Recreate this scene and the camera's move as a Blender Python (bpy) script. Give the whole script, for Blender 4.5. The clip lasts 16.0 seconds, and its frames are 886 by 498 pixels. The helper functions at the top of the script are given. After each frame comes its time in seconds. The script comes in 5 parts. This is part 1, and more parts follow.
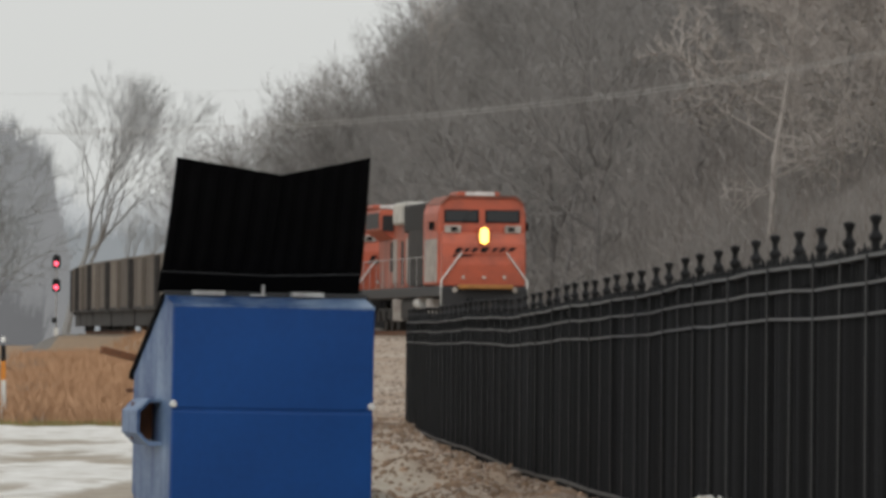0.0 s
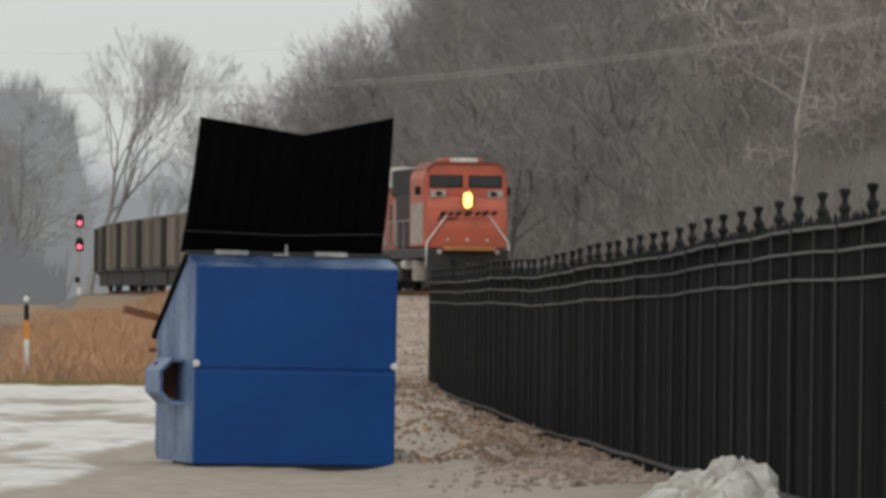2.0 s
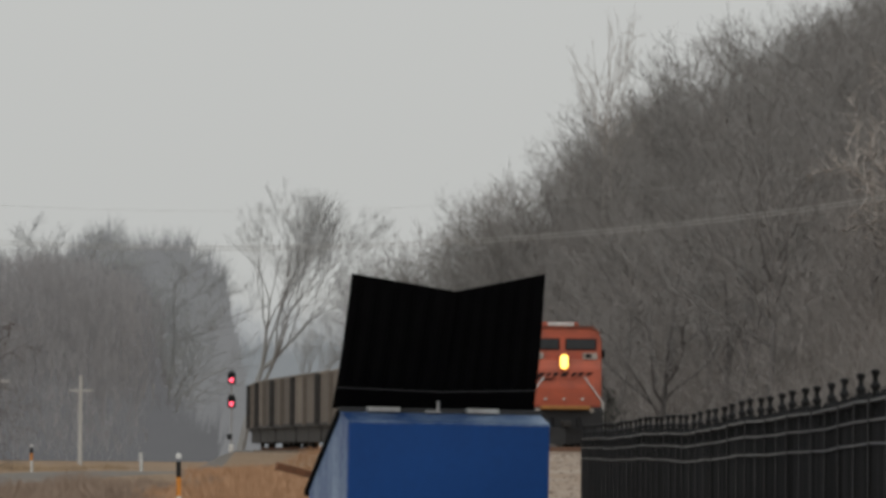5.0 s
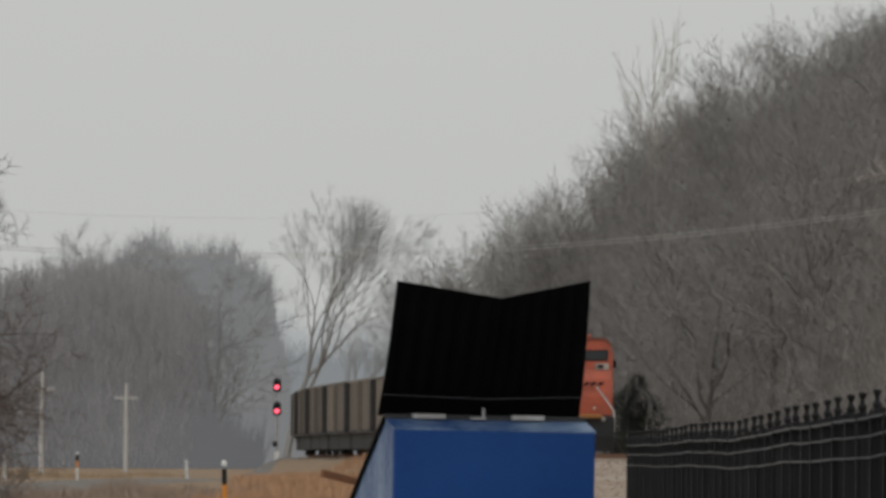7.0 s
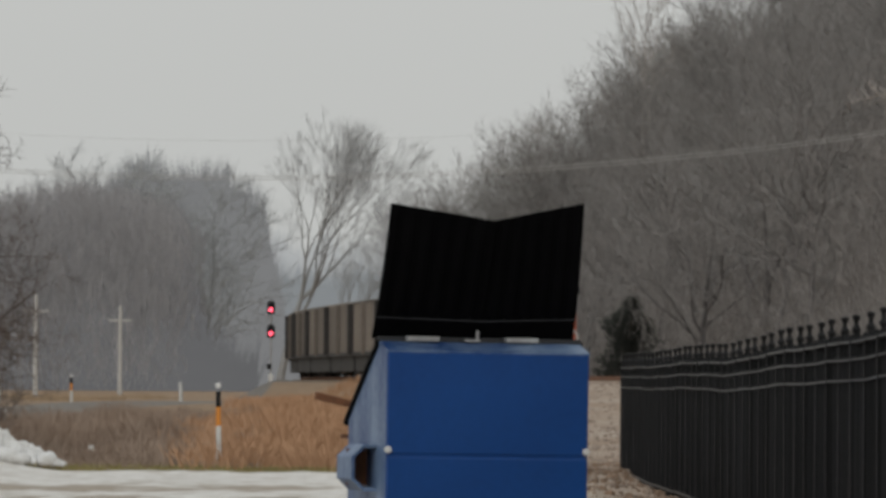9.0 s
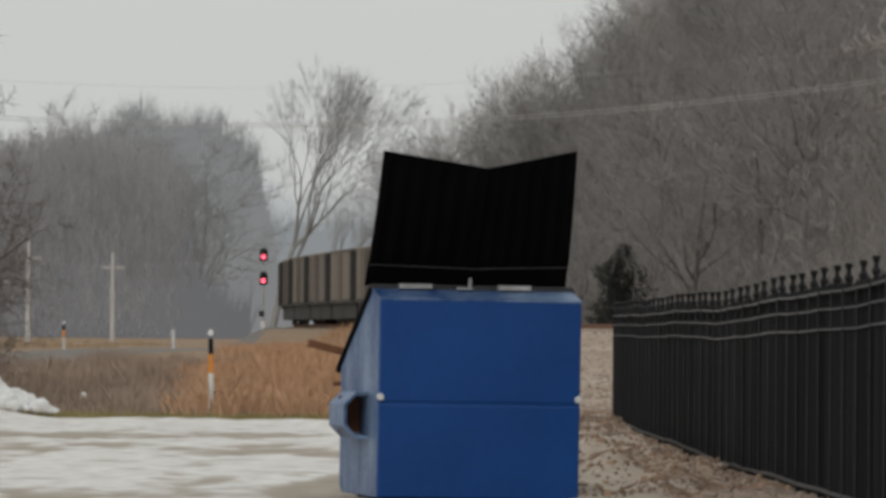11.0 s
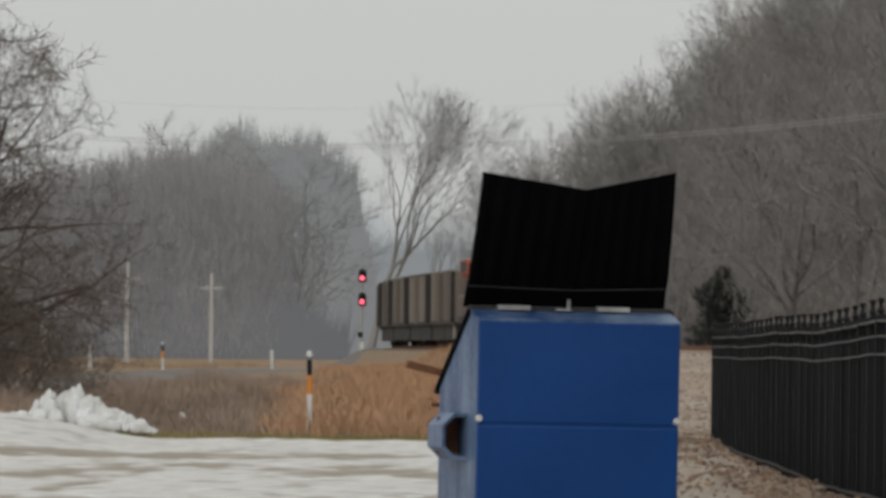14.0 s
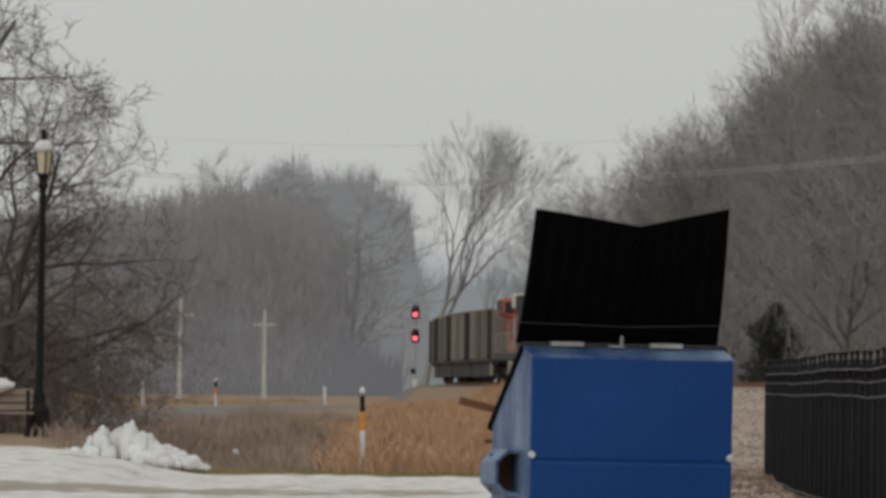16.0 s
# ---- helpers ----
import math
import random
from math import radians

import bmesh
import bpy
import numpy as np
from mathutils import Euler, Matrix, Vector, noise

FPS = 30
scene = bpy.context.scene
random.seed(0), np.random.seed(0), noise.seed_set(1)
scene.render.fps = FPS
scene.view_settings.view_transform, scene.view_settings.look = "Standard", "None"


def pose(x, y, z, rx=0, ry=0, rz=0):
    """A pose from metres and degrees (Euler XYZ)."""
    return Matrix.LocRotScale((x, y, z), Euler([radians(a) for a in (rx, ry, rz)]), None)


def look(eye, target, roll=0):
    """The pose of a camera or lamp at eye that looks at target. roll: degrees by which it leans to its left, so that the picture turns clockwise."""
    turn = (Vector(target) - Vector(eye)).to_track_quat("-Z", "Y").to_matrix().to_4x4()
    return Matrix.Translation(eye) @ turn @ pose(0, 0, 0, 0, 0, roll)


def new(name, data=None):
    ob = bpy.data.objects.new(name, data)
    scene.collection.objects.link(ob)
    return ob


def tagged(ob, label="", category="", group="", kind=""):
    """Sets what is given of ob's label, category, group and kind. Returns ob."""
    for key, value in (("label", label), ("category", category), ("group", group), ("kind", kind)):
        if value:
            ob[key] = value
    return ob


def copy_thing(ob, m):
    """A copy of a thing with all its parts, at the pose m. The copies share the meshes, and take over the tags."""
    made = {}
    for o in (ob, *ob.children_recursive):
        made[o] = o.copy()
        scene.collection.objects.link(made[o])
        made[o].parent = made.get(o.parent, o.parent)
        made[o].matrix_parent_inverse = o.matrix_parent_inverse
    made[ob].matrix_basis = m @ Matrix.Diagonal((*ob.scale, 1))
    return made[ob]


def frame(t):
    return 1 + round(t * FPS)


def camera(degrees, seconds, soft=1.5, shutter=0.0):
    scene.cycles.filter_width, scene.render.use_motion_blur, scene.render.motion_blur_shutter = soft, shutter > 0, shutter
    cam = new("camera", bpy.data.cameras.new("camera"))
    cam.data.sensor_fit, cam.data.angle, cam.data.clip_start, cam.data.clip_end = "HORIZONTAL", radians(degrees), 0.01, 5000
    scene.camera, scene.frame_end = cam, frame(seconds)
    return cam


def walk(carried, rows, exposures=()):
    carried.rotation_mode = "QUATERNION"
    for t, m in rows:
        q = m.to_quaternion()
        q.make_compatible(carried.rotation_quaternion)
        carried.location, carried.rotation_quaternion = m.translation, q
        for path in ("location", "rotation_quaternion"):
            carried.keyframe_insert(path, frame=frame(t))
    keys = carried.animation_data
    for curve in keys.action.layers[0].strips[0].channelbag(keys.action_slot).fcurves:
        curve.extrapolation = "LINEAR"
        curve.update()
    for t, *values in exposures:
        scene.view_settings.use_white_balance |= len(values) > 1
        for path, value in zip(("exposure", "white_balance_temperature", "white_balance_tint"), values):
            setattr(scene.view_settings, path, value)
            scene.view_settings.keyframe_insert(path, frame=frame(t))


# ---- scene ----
# ---- camera: a long lens held by hand, turning from one spot ----
EYE = (0.0, 0.0, 1.7)
cam = camera(8.15, 16.0, soft=3.6)
# seconds, tilt up, turn to the left, roll (degrees)
TURNS = [(0, 0.614, -0.129, 0.50), (0.5, 0.401, -0.055, 0.54), (1, 0.296, -0.006, 0.48), (1.5, 0.198, -0.002, 0.50),
         (2, 0.244, 0.081, 0.60), (2.5, 0.704, 0.172, 0.68), (3, 1.237, 0.559, 0.66), (3.5, 1.383, 0.886, 0.60),
         (4, 1.600, 1.163, 0.54), (4.2, 1.643, 1.249, 0.53), (6.3, 1.699, 1.711, 0.44), (6.5, 1.715, 1.742, 0.47),
         (7, 1.732, 1.908, 0.40), (7.5, 1.841, 1.947, 0.40), (8, 1.846, 1.973, 0.41), (8.5, 1.485, 1.882, 0.37),
         (9, 1.018, 1.847, 0.38), (9.5, 0.926, 1.838, 0.37), (10, 0.751, 1.751, 0.34), (10.2, 0.734, 1.779, 0.38),
         (12.3, 0.178, 1.745, 0.60), (12.5, 0.177, 1.785, 0.64), (13, 0.151, 1.868, 0.62), (13.5, 0.341, 2.232, 0.58),
         (14, 0.723, 2.688, 0.60), (14.5, 0.908, 2.787, 0.57), (15, 1.016, 2.985, 0.58), (15.5, 1.147, 3.086, 0.58),
         (16, 1.054, 3.180, 0.62)]
walk(cam, [(t, pose(*EYE, 90 + tilt, 0, turn) @ pose(0, 0, 0, 0, 0, roll)) for t, tilt, turn, roll in TURNS],
     exposures=[(0, 0.35), (2, 0.34), (3, 0.13), (4.2, 0.02), (9.5, 0.03), (10.2, 0.08), (12.5, 0.27), (13.2, 0.23), (14.5, 0.05), (16, 0.04)])

# ---- light: a dull overcast winter sky ----
world = bpy.data.worlds.new("world")
scene.world = world
world.use_nodes = True
wn, wl = world.node_tree.nodes, world.node_tree.links
sky = wn.new("ShaderNodeTexSky")
sky.sky_type = "NISHITA"
sky.sun_disc = False
sky.sun_elevation, sky.sun_rotation = radians(38), radians(200)
sky.dust_density, sky.air_density, sky.ozone_density = 5.0, 1.0, 1.0
grey = wn.new("ShaderNodeHueSaturation")
grey.inputs["Saturation"].default_value = 0.0
veil = wn.new("ShaderNodeMixRGB")
veil.inputs["Fac"].default_value = 0.85
veil.inputs["Color2"].default_value = (5.85, 5.95, 5.8, 1)
wl.new(sky.outputs[0], grey.inputs["Color"])
wl.new(grey.outputs[0], veil.inputs["Color1"])
wl.new(veil.outputs[0], wn["Background"].inputs["Color"])
wn["Background"].inputs["Strength"].default_value = 0.1
sun_data = bpy.data.lights.new("sun", "SUN")
sun_data.energy, sun_data.angle, sun_data.color = 0.5, radians(40), (1.0, 0.97, 0.93)
sun = new("sun", sun_data)
sun.matrix_world = look((-20, -60, 60), (0, 20, 0))


# ---- materials ----
def mat(name, base, dark=None, rough=0.8, metal=0.0, scale=3.0, fine=40.0, bump=0.2, spread=0.5, random_tint=0.0, streak=None, emit=0.0, space="Object", gloss=0.5, piece_tint=0.0):
    """Two scales of noise between base and dark; streak stretches the coarse one (x, y, z)."""
    m = bpy.data.materials.new(name)
    m.use_nodes = True
    n, l = m.node_tree.nodes, m.node_tree.links
    b = n["Principled BSDF"]
    dark = dark or tuple(c * 0.6 for c in base)
    tc = n.new("ShaderNodeTexCoord")
    mp = n.new("ShaderNodeMapping")
    if streak:
        mp.inputs["Scale"].default_value = streak
    l.new(tc.outputs[space], mp.inputs["Vector"])
    big, small = n.new("ShaderNodeTexNoise"), n.new("ShaderNodeTexNoise")
    big.inputs["Scale"].default_value, big.inputs["Detail"].default_value = scale, 5
    small.inputs["Scale"].default_value, small.inputs["Detail"].default_value = fine, 3
    l.new(mp.outputs[0], big.inputs["Vector"])
    l.new(tc.outputs[space], small.inputs["Vector"])
    add = n.new("ShaderNodeMath")
    add.operation = "MULTIPLY_ADD"
    l.new(small.outputs["Fac"], add.inputs[0])
    add.inputs[1].default_value = 0.4
    l.new(big.outputs["Fac"], add.inputs[2])
    ramp = n.new("ShaderNodeMapRange")
    ramp.inputs["From Min"].default_value, ramp.inputs["From Max"].default_value = 0.7 - spread / 2, 0.7 + spread / 2
    l.new(add.outputs[0], ramp.inputs["Value"])
    mix = n.new("ShaderNodeMixRGB")
    mix.inputs["Color1"].default_value, mix.inputs["Color2"].default_value = (*dark, 1), (*base, 1)
    l.new(ramp.outputs[0], mix.inputs["Fac"])
    colour = mix.outputs[0]
    if random_tint:
        info = n.new("ShaderNodeObjectInfo")
        span = n.new("ShaderNodeMapRange")
        span.inputs["To Min"].default_value, span.inputs["To Max"].default_value = 1 - random_tint, 1 + random_tint
        l.new(info.outputs["Random"], span.inputs["Value"])
        hs = n.new("ShaderNodeHueSaturation")
        l.new(span.outputs[0], hs.inputs["Value"])
        l.new(colour, hs.inputs["Color"])
        colour = hs.outputs[0]
    if piece_tint:
        geo = n.new("ShaderNodeNewGeometry")
        span = n.new("ShaderNodeMapRange")
        span.inputs["To Min"].default_value, span.inputs["To Max"].default_value = 1 - piece_tint, 1 + piece_tint
        l.new(geo.outputs["Random Per Island"], span.inputs["Value"])
        hs = n.new("ShaderNodeHueSaturation")
        l.new(span.outputs[0], hs.inputs["Value"])
        l.new(colour, hs.inputs["Color"])
        colour = hs.outputs[0]
    b.inputs["Specular IOR Level"].default_value = gloss
    l.new(colour, b.inputs["Base Color"])
    b.inputs["Roughness"].default_value, b.inputs["Metallic"].default_value = rough, metal
    if bump:
        bp = n.new("ShaderNodeBump")
        bp.inputs["Strength"].default_value, bp.inputs["Distance"].default_value = bump, 0.02
        l.new(add.outputs[0], bp.inputs["Height"])
        l.new(bp.outputs[0], b.inputs["Normal"])
    if emit:
        b.inputs["Emission Color"].default_value = (*base, 1)
        b.inputs["Emission Strength"].default_value = emit
    return m


def plain(name, base, rough=0.5, metal=0.0, emit=0.0):
    return mat(name, base, tuple(c * 0.75 for c in base), rough, metal, 4.0, 60.0, 0.05, 0.6, emit=emit)


M_BLUE = mat("blue_paint", (0.0050, 0.060, 0.245), (0.0028, 0.038, 0.165), 0.42, 0, 0.9, 14, 0.25, 0.7, gloss=0.3)
M_BLUE_SIDE = mat("worn_blue_paint", (0.17, 0.245, 0.37), (0.004, 0.042, 0.16), 0.5, 0, 2.6, 14, 0.1, 0.36, streak=(1, 1, 0.3))
M_LID = mat("black_plastic", (0.0032, 0.0032, 0.0038), (0.0015, 0.0015, 0.002), 0.8, 0, 3, 30, 0.1, gloss=0.05)
M_FOLD = mat("paler_black_plastic", (0.03, 0.03, 0.033), (0.015, 0.015, 0.017), 0.6, 0, 3, 30, 0.1)
M_STEEL = mat("weathered_steel", (0.5, 0.5, 0.5), (0.28, 0.27, 0.26), 0.5, 0.4, 6, 60, 0.1)
M_RUST = mat("rusty_steel", (0.22, 0.09, 0.04), (0.08, 0.04, 0.025), 0.9, 0, 5, 40, 0.4)
M_WHITE = mat("white_paint", (0.75, 0.75, 0.73), (0.5, 0.5, 0.48), 0.6, 0, 3, 40, 0.05)
M_FENCE = mat("black_fence_paint", (0.014, 0.0145, 0.016), (0.007, 0.007, 0.008), 0.55, 0, 1.2, 25, 0.1, streak=(3, 3, 0.3), gloss=0.18, random_tint=0.5)
M_BOARD = mat("matt_black_boards", (0.020, 0.0205, 0.022), (0.010, 0.010, 0.0112), 0.95, 0, 1.2, 25, 0.1, streak=(3, 3, 0.3), gloss=0.02, random_tint=0.5)
M_PICKET = mat("black_picket_paint", (0.015, 0.0155, 0.017), (0.008, 0.008, 0.009), 0.6, 0, 1.2, 25, 0.1, gloss=0.12, streak=(3, 3, 0.3), piece_tint=0.35)
# paler rails: weathering, plus light on the rails put into the colour
M_FENCE_TOP = mat("weathered_highlit_rail_paint", (0.050, 0.050, 0.051), (0.016, 0.016, 0.017), 0.45, 0, 4, 40, 0.1)
M_BARK = mat("grey_twigs", (0.315, 0.300, 0.290), (0.205, 0.195, 0.188), 0.9, 0, 0.15, 2, 0.0, random_tint=0.15)
M_TRUNK = mat("dim_grey_bark_of_trunks", (0.205, 0.192, 0.185), (0.13, 0.122, 0.118), 0.9, 0, 0.4, 6, 0.2)
M_THICKET = mat("fine_hill_twigs", (0.30, 0.277, 0.263), (0.185, 0.170, 0.161), 0.9, 0, 0.10, 0.7, 0.0, piece_tint=0.22)
M_UNDERGROWTH = mat("hill_undergrowth", (0.24, 0.213, 0.193), (0.14, 0.125, 0.114), 0.9, 0, 0.3, 4, 0.0)
M_BARK_PALE = mat("pale_bark", (0.44, 0.398, 0.365), (0.31, 0.279, 0.257), 0.9, 0, 2, 20, 0.4)
# bark and twigs of far trees, air haze put into their paler greys
M_BARK_FAR = mat("haze_tinted_bark", (0.30, 0.295, 0.303), (0.25, 0.246, 0.254), 0.95, 0, 0.2, 2, 0.0)
M_FAR_TWIG = mat("haze_tinted_twigs", (0.335, 0.332, 0.342), (0.28, 0.277, 0.286), 0.95, 0, 0.05, 0.4, 0.0, piece_tint=0.2)
M_BARK_DIM = mat("haze_paled_bark", (0.34, 0.345, 0.345), (0.27, 0.275, 0.275), 0.95, 0, 0.2, 2, 0.0)
M_BARK_PALEST = mat("haze_palest_bark", (0.40, 0.41, 0.415), (0.35, 0.36, 0.365), 0.95, 0, 0.2, 2, 0.0)
M_BUSH = mat("brown_bush_twigs", (0.22, 0.18, 0.155), (0.12, 0.098, 0.085), 0.9, 0, 0.3, 4, 0.0)
M_BARK_NEAR = mat("dark_brown_bark", (0.13, 0.10, 0.087), (0.068, 0.052, 0.045), 0.9, 0, 3, 30, 0.4)
M_CEDAR = mat("dark_cedar_needles", (0.075, 0.08, 0.07), (0.035, 0.038, 0.033), 0.9, 0, 3, 30, 0.2)
M_SNOW = mat("old_snow", (0.80, 0.81, 0.82), (0.55, 0.54, 0.51), 0.7, 0, 2.5, 18, 0.5, 0.5)
M_DIRTY_SNOW = mat("dirty_snow", (0.74, 0.73, 0.70), (0.22, 0.19, 0.15), 0.8, 0, 2.2, 14, 0.6, 0.45)
M_GRAVEL = mat("grey_gravel", (0.25, 0.228, 0.205), (0.13, 0.118, 0.107), 0.95, 0, 0.4, 9, 0.6)
M_STONE = mat("loose_stone", (0.46, 0.38, 0.32), (0.24, 0.18, 0.14), 0.9, 0, 2, 14, 0.5, random_tint=0.35)
M_DRY_GRASS = mat("dry_brown_grass", (0.52, 0.315, 0.185), (0.33, 0.19, 0.108), 0.9, 0, 0.25, 5, 0.0, 0.6)
M_TAN_GRASS = mat("pale_tan_grass", (0.46, 0.34, 0.22), (0.28, 0.21, 0.14), 0.9, 0, 0.2, 3, 0.0)
M_SHORT_GRASS = mat("yellow_green_grass", (0.30, 0.27, 0.10), (0.19, 0.165, 0.07), 0.9, 0, 0.4, 6, 0.0)
M_CLOD = mat("brown_earth_clods", (0.30, 0.205, 0.14), (0.14, 0.092, 0.062), 0.95, 0, 3, 20, 0.4, piece_tint=0.3)
M_BRUSH = mat("brown_brush", (0.36, 0.275, 0.215), (0.17, 0.128, 0.10), 0.9, 0, 0.3, 4, 0.0)
M_ORANGE = mat("orange_loco_paint", (0.56, 0.115, 0.055), (0.31, 0.082, 0.052), 0.5, 0, 1.6, 9, 0.03, 0.6)
M_ORANGE_WORN = mat("grimy_orange_paint", (0.50, 0.13, 0.075), (0.20, 0.085, 0.06), 0.6, 0, 0.9, 6, 0.05, 0.5, streak=(1, 1, 0.35))
M_ROOF_DUST = mat("sooty_orange_paint", (0.34, 0.10, 0.06), (0.12, 0.06, 0.045), 0.7, 0, 1.2, 9, 0.05, 0.5)
M_DUSTY = mat("dusty_pale_paint", (0.50, 0.46, 0.42), (0.27, 0.235, 0.21), 0.8, 0, 2.0, 14, 0.05)
M_DUSTY_PALE = mat("dusty_white_paint", (0.66, 0.65, 0.60), (0.40, 0.39, 0.36), 0.7, 0, 1.5, 10, 0.05)
M_FOOTPLATE = mat("dusty_yellow_steel", (0.46, 0.21, 0.05), (0.24, 0.11, 0.04), 0.8, 0, 3, 20, 0.1)
M_LOCO_DARK = mat("dark_loco_paint", (0.020, 0.020, 0.022), (0.010, 0.010, 0.011), 0.6, 0, 2, 15, 0.1)
M_UNDER = mat("grimy_running_gear", (0.040, 0.036, 0.034), (0.020, 0.018, 0.017), 0.8, 0, 2, 12, 0.2)
M_GLASS = plain("dark_cab_glass", (0.02, 0.022, 0.025), 0.08)
M_LAMP = mat("headlight_glow", (1.0, 0.62, 0.12), (1.0, 0.6, 0.1), 0.4, 0, 3, 30, 0, emit=3.0)
M_RED = mat("red_signal_glow", (1.0, 0.10, 0.16), (1.0, 0.10, 0.16), 0.4, 0, 3, 30, 0, emit=2.2)
M_HOPPER = mat("weathered_aluminium", (0.235, 0.20, 0.165), (0.12, 0.102, 0.088), 0.85, 0.0, 0.5, 6, 0.1, 0.6, random_tint=0.35, streak=(1, 1, 0.15))
M_COAL = mat("coal", (0.02, 0.02, 0.02), (0.008, 0.008, 0.008), 0.6, 0, 3, 20, 0.5)
M_BLACK = mat("black_paint", (0.009, 0.009, 0.010), (0.006, 0.006, 0.007), 0.6, 0, 4, 60, 0.05, 0.6, gloss=0.2)
M_MARK_ORANGE = plain("orange_marker_band", (0.72, 0.26, 0.03), 0.6)
M_POLE = mat("weathered_pole_wood", (0.58, 0.57, 0.55), (0.42, 0.41, 0.39), 0.9, 0, 2, 30, 0.3, streak=(6, 6, 0.3))
M_BENCH = mat("grey_wood_slats", (0.34, 0.28, 0.22), (0.2, 0.16, 0.12), 0.85, 0, 2, 30, 0.2)
M_LANTERN = plain("yellowed_lantern_glass", (0.62, 0.56, 0.40), 0.3)
def painted_haze(name, tone, top_tone):
    """Plain far distance, haze painted in as a glowing, slightly uneven colour."""
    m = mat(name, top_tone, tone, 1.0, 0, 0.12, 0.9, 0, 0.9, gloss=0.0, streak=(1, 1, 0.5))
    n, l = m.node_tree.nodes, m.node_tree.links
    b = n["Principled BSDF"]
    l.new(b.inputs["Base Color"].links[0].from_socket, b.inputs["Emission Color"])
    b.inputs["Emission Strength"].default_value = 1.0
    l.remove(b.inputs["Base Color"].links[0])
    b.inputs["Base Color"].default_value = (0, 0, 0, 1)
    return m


M_MIST_NEAR = painted_haze("painted_haze_dark", (0.106, 0.106, 0.111), (0.127, 0.127, 0.132))
M_MIST_THICKET = painted_haze("painted_haze_thicket", (0.108, 0.109, 0.113), (0.127, 0.128, 0.132))
M_MIST_MID = painted_haze("painted_haze_mid", (0.165, 0.168, 0.172), (0.205, 0.208, 0.211))
M_MIST_FAR = painted_haze("painted_haze_pale", (0.205, 0.22, 0.23), (0.24, 0.255, 0.265))
M_MIST_FAINT = painted_haze("painted_haze_faint", (0.37, 0.385, 0.39), (0.41, 0.42, 0.425))
M_CABLE = plain("grey_cable", (0.46, 0.455, 0.44), 0.6)


# ---- mesh helpers ----
def part(name, bm, material, parent=None, label="", smooth=False):
    me = bpy.data.meshes.new(name)
    bm.normal_update()
    bm.to_mesh(me)
    bm.free()
    me.materials.append(material)
    if smooth:
        for p in me.polygons:
            p.use_smooth = True
    ob = new(name, me)
    if parent:
        ob.parent = parent
    if label:
        ob["label"] = label
    return ob


def thing(name, label, category, m, group=""):
    ob = new(name)
    ob.matrix_basis = m
    return tagged(ob, label, category, group)


def box(x0, x1, y0, y1, z0, z1, bevel=0.0, bm=None):
    own = bm is None
    bm = bmesh.new() if own else bm
    made = bmesh.ops.create_cube(bm, size=1)["verts"]
    for v in made:
        v.co = Vector(((x0 + x1) / 2 + v.co.x * (x1 - x0), (y0 + y1) / 2 + v.co.y * (y1 - y0), (z0 + z1) / 2 + v.co.z * (z1 - z0)))
    if bevel:
        edges = {e for v in made for e in v.link_edges}
        bmesh.ops.bevel(bm, geom=list(edges), offset=bevel, segments=2, affect="EDGES", profile=0.5)
    return bm


def rod(a, b, r0, r1=None, sides=8, bm=None):
    bm = bmesh.new() if bm is None else bm
    a, b = Vector(a), Vector(b)
    r1 = r0 if r1 is None else r1
    turn = (b - a).to_track_quat("Z", "Y").to_matrix()
    rings = []
    for c, r in ((a, r0), (b, r1)):
        rings.append([bm.verts.new(c + turn @ Vector((r * math.cos(k * 2 * math.pi / sides), r * math.sin(k * 2 * math.pi / sides), 0))) for k in range(sides)])
    for k in range(sides):
        bm.faces.new((rings[0][k], rings[0][(k + 1) % sides], rings[1][(k + 1) % sides], rings[1][k]))
    bm.faces.new(rings[0][::-1]), bm.faces.new(rings[1])
    return bm


def lathe(profile, sides=12, at=(0, 0, 0), bm=None):
    """profile: (radius, height) from the bottom up, turned about z."""
    bm = bmesh.new() if bm is None else bm
    rings = [[bm.verts.new((at[0] + r * math.cos(k * 2 * math.pi / sides), at[1] + r * math.sin(k * 2 * math.pi / sides), at[2] + z)) for k in range(sides)] for r, z in profile]
    for a, b in zip(rings, rings[1:]):
        for k in range(sides):
            bm.faces.new((a[k], a[(k + 1) % sides], b[(k + 1) % sides], b[k]))
    bm.faces.new(rings[0][::-1]), bm.faces.new(rings[-1])
    return bm


def prism(outline, axis, lo, hi, bm=None, bevel=0.0):
    """An outline of (a, b) pushed along an axis: 'x' takes (y, z), 'y' takes (x, z), 'z' takes (x, y)."""
    bm = bmesh.new() if bm is None else bm
    def put(a, b, c):
        return {"x": (c, a, b), "y": (a, c, b), "z": (a, b, c)}[axis]
    one = [bm.verts.new(put(a, b, lo)) for a, b in outline]
    two = [bm.verts.new(put(a, b, hi)) for a, b in outline]
    faces = [bm.faces.new(one), bm.faces.new(two[::-1])]
    for k in range(len(one)):
        j = (k + 1) % len(one)
        faces.append(bm.faces.new((one[k], two[k], two[j], one[j])))
    bmesh.ops.recalc_face_normals(bm, faces=faces)
    if bevel:
        bmesh.ops.bevel(bm, geom=list({e for f in faces for e in f.edges}), offset=bevel, segments=2, affect="EDGES", profile=0.5)
    return bm


def raw(name, verts, faces, material, parent=None, smooth=False):
    me = bpy.data.meshes.new(name)
    me.from_pydata(verts, [], faces)
    me.materials.append(material)
    if smooth:
        me.polygons.foreach_set("use_smooth", [True] * len(me.polygons))
    ob = new(name, me)
    ob.parent = parent
    return ob


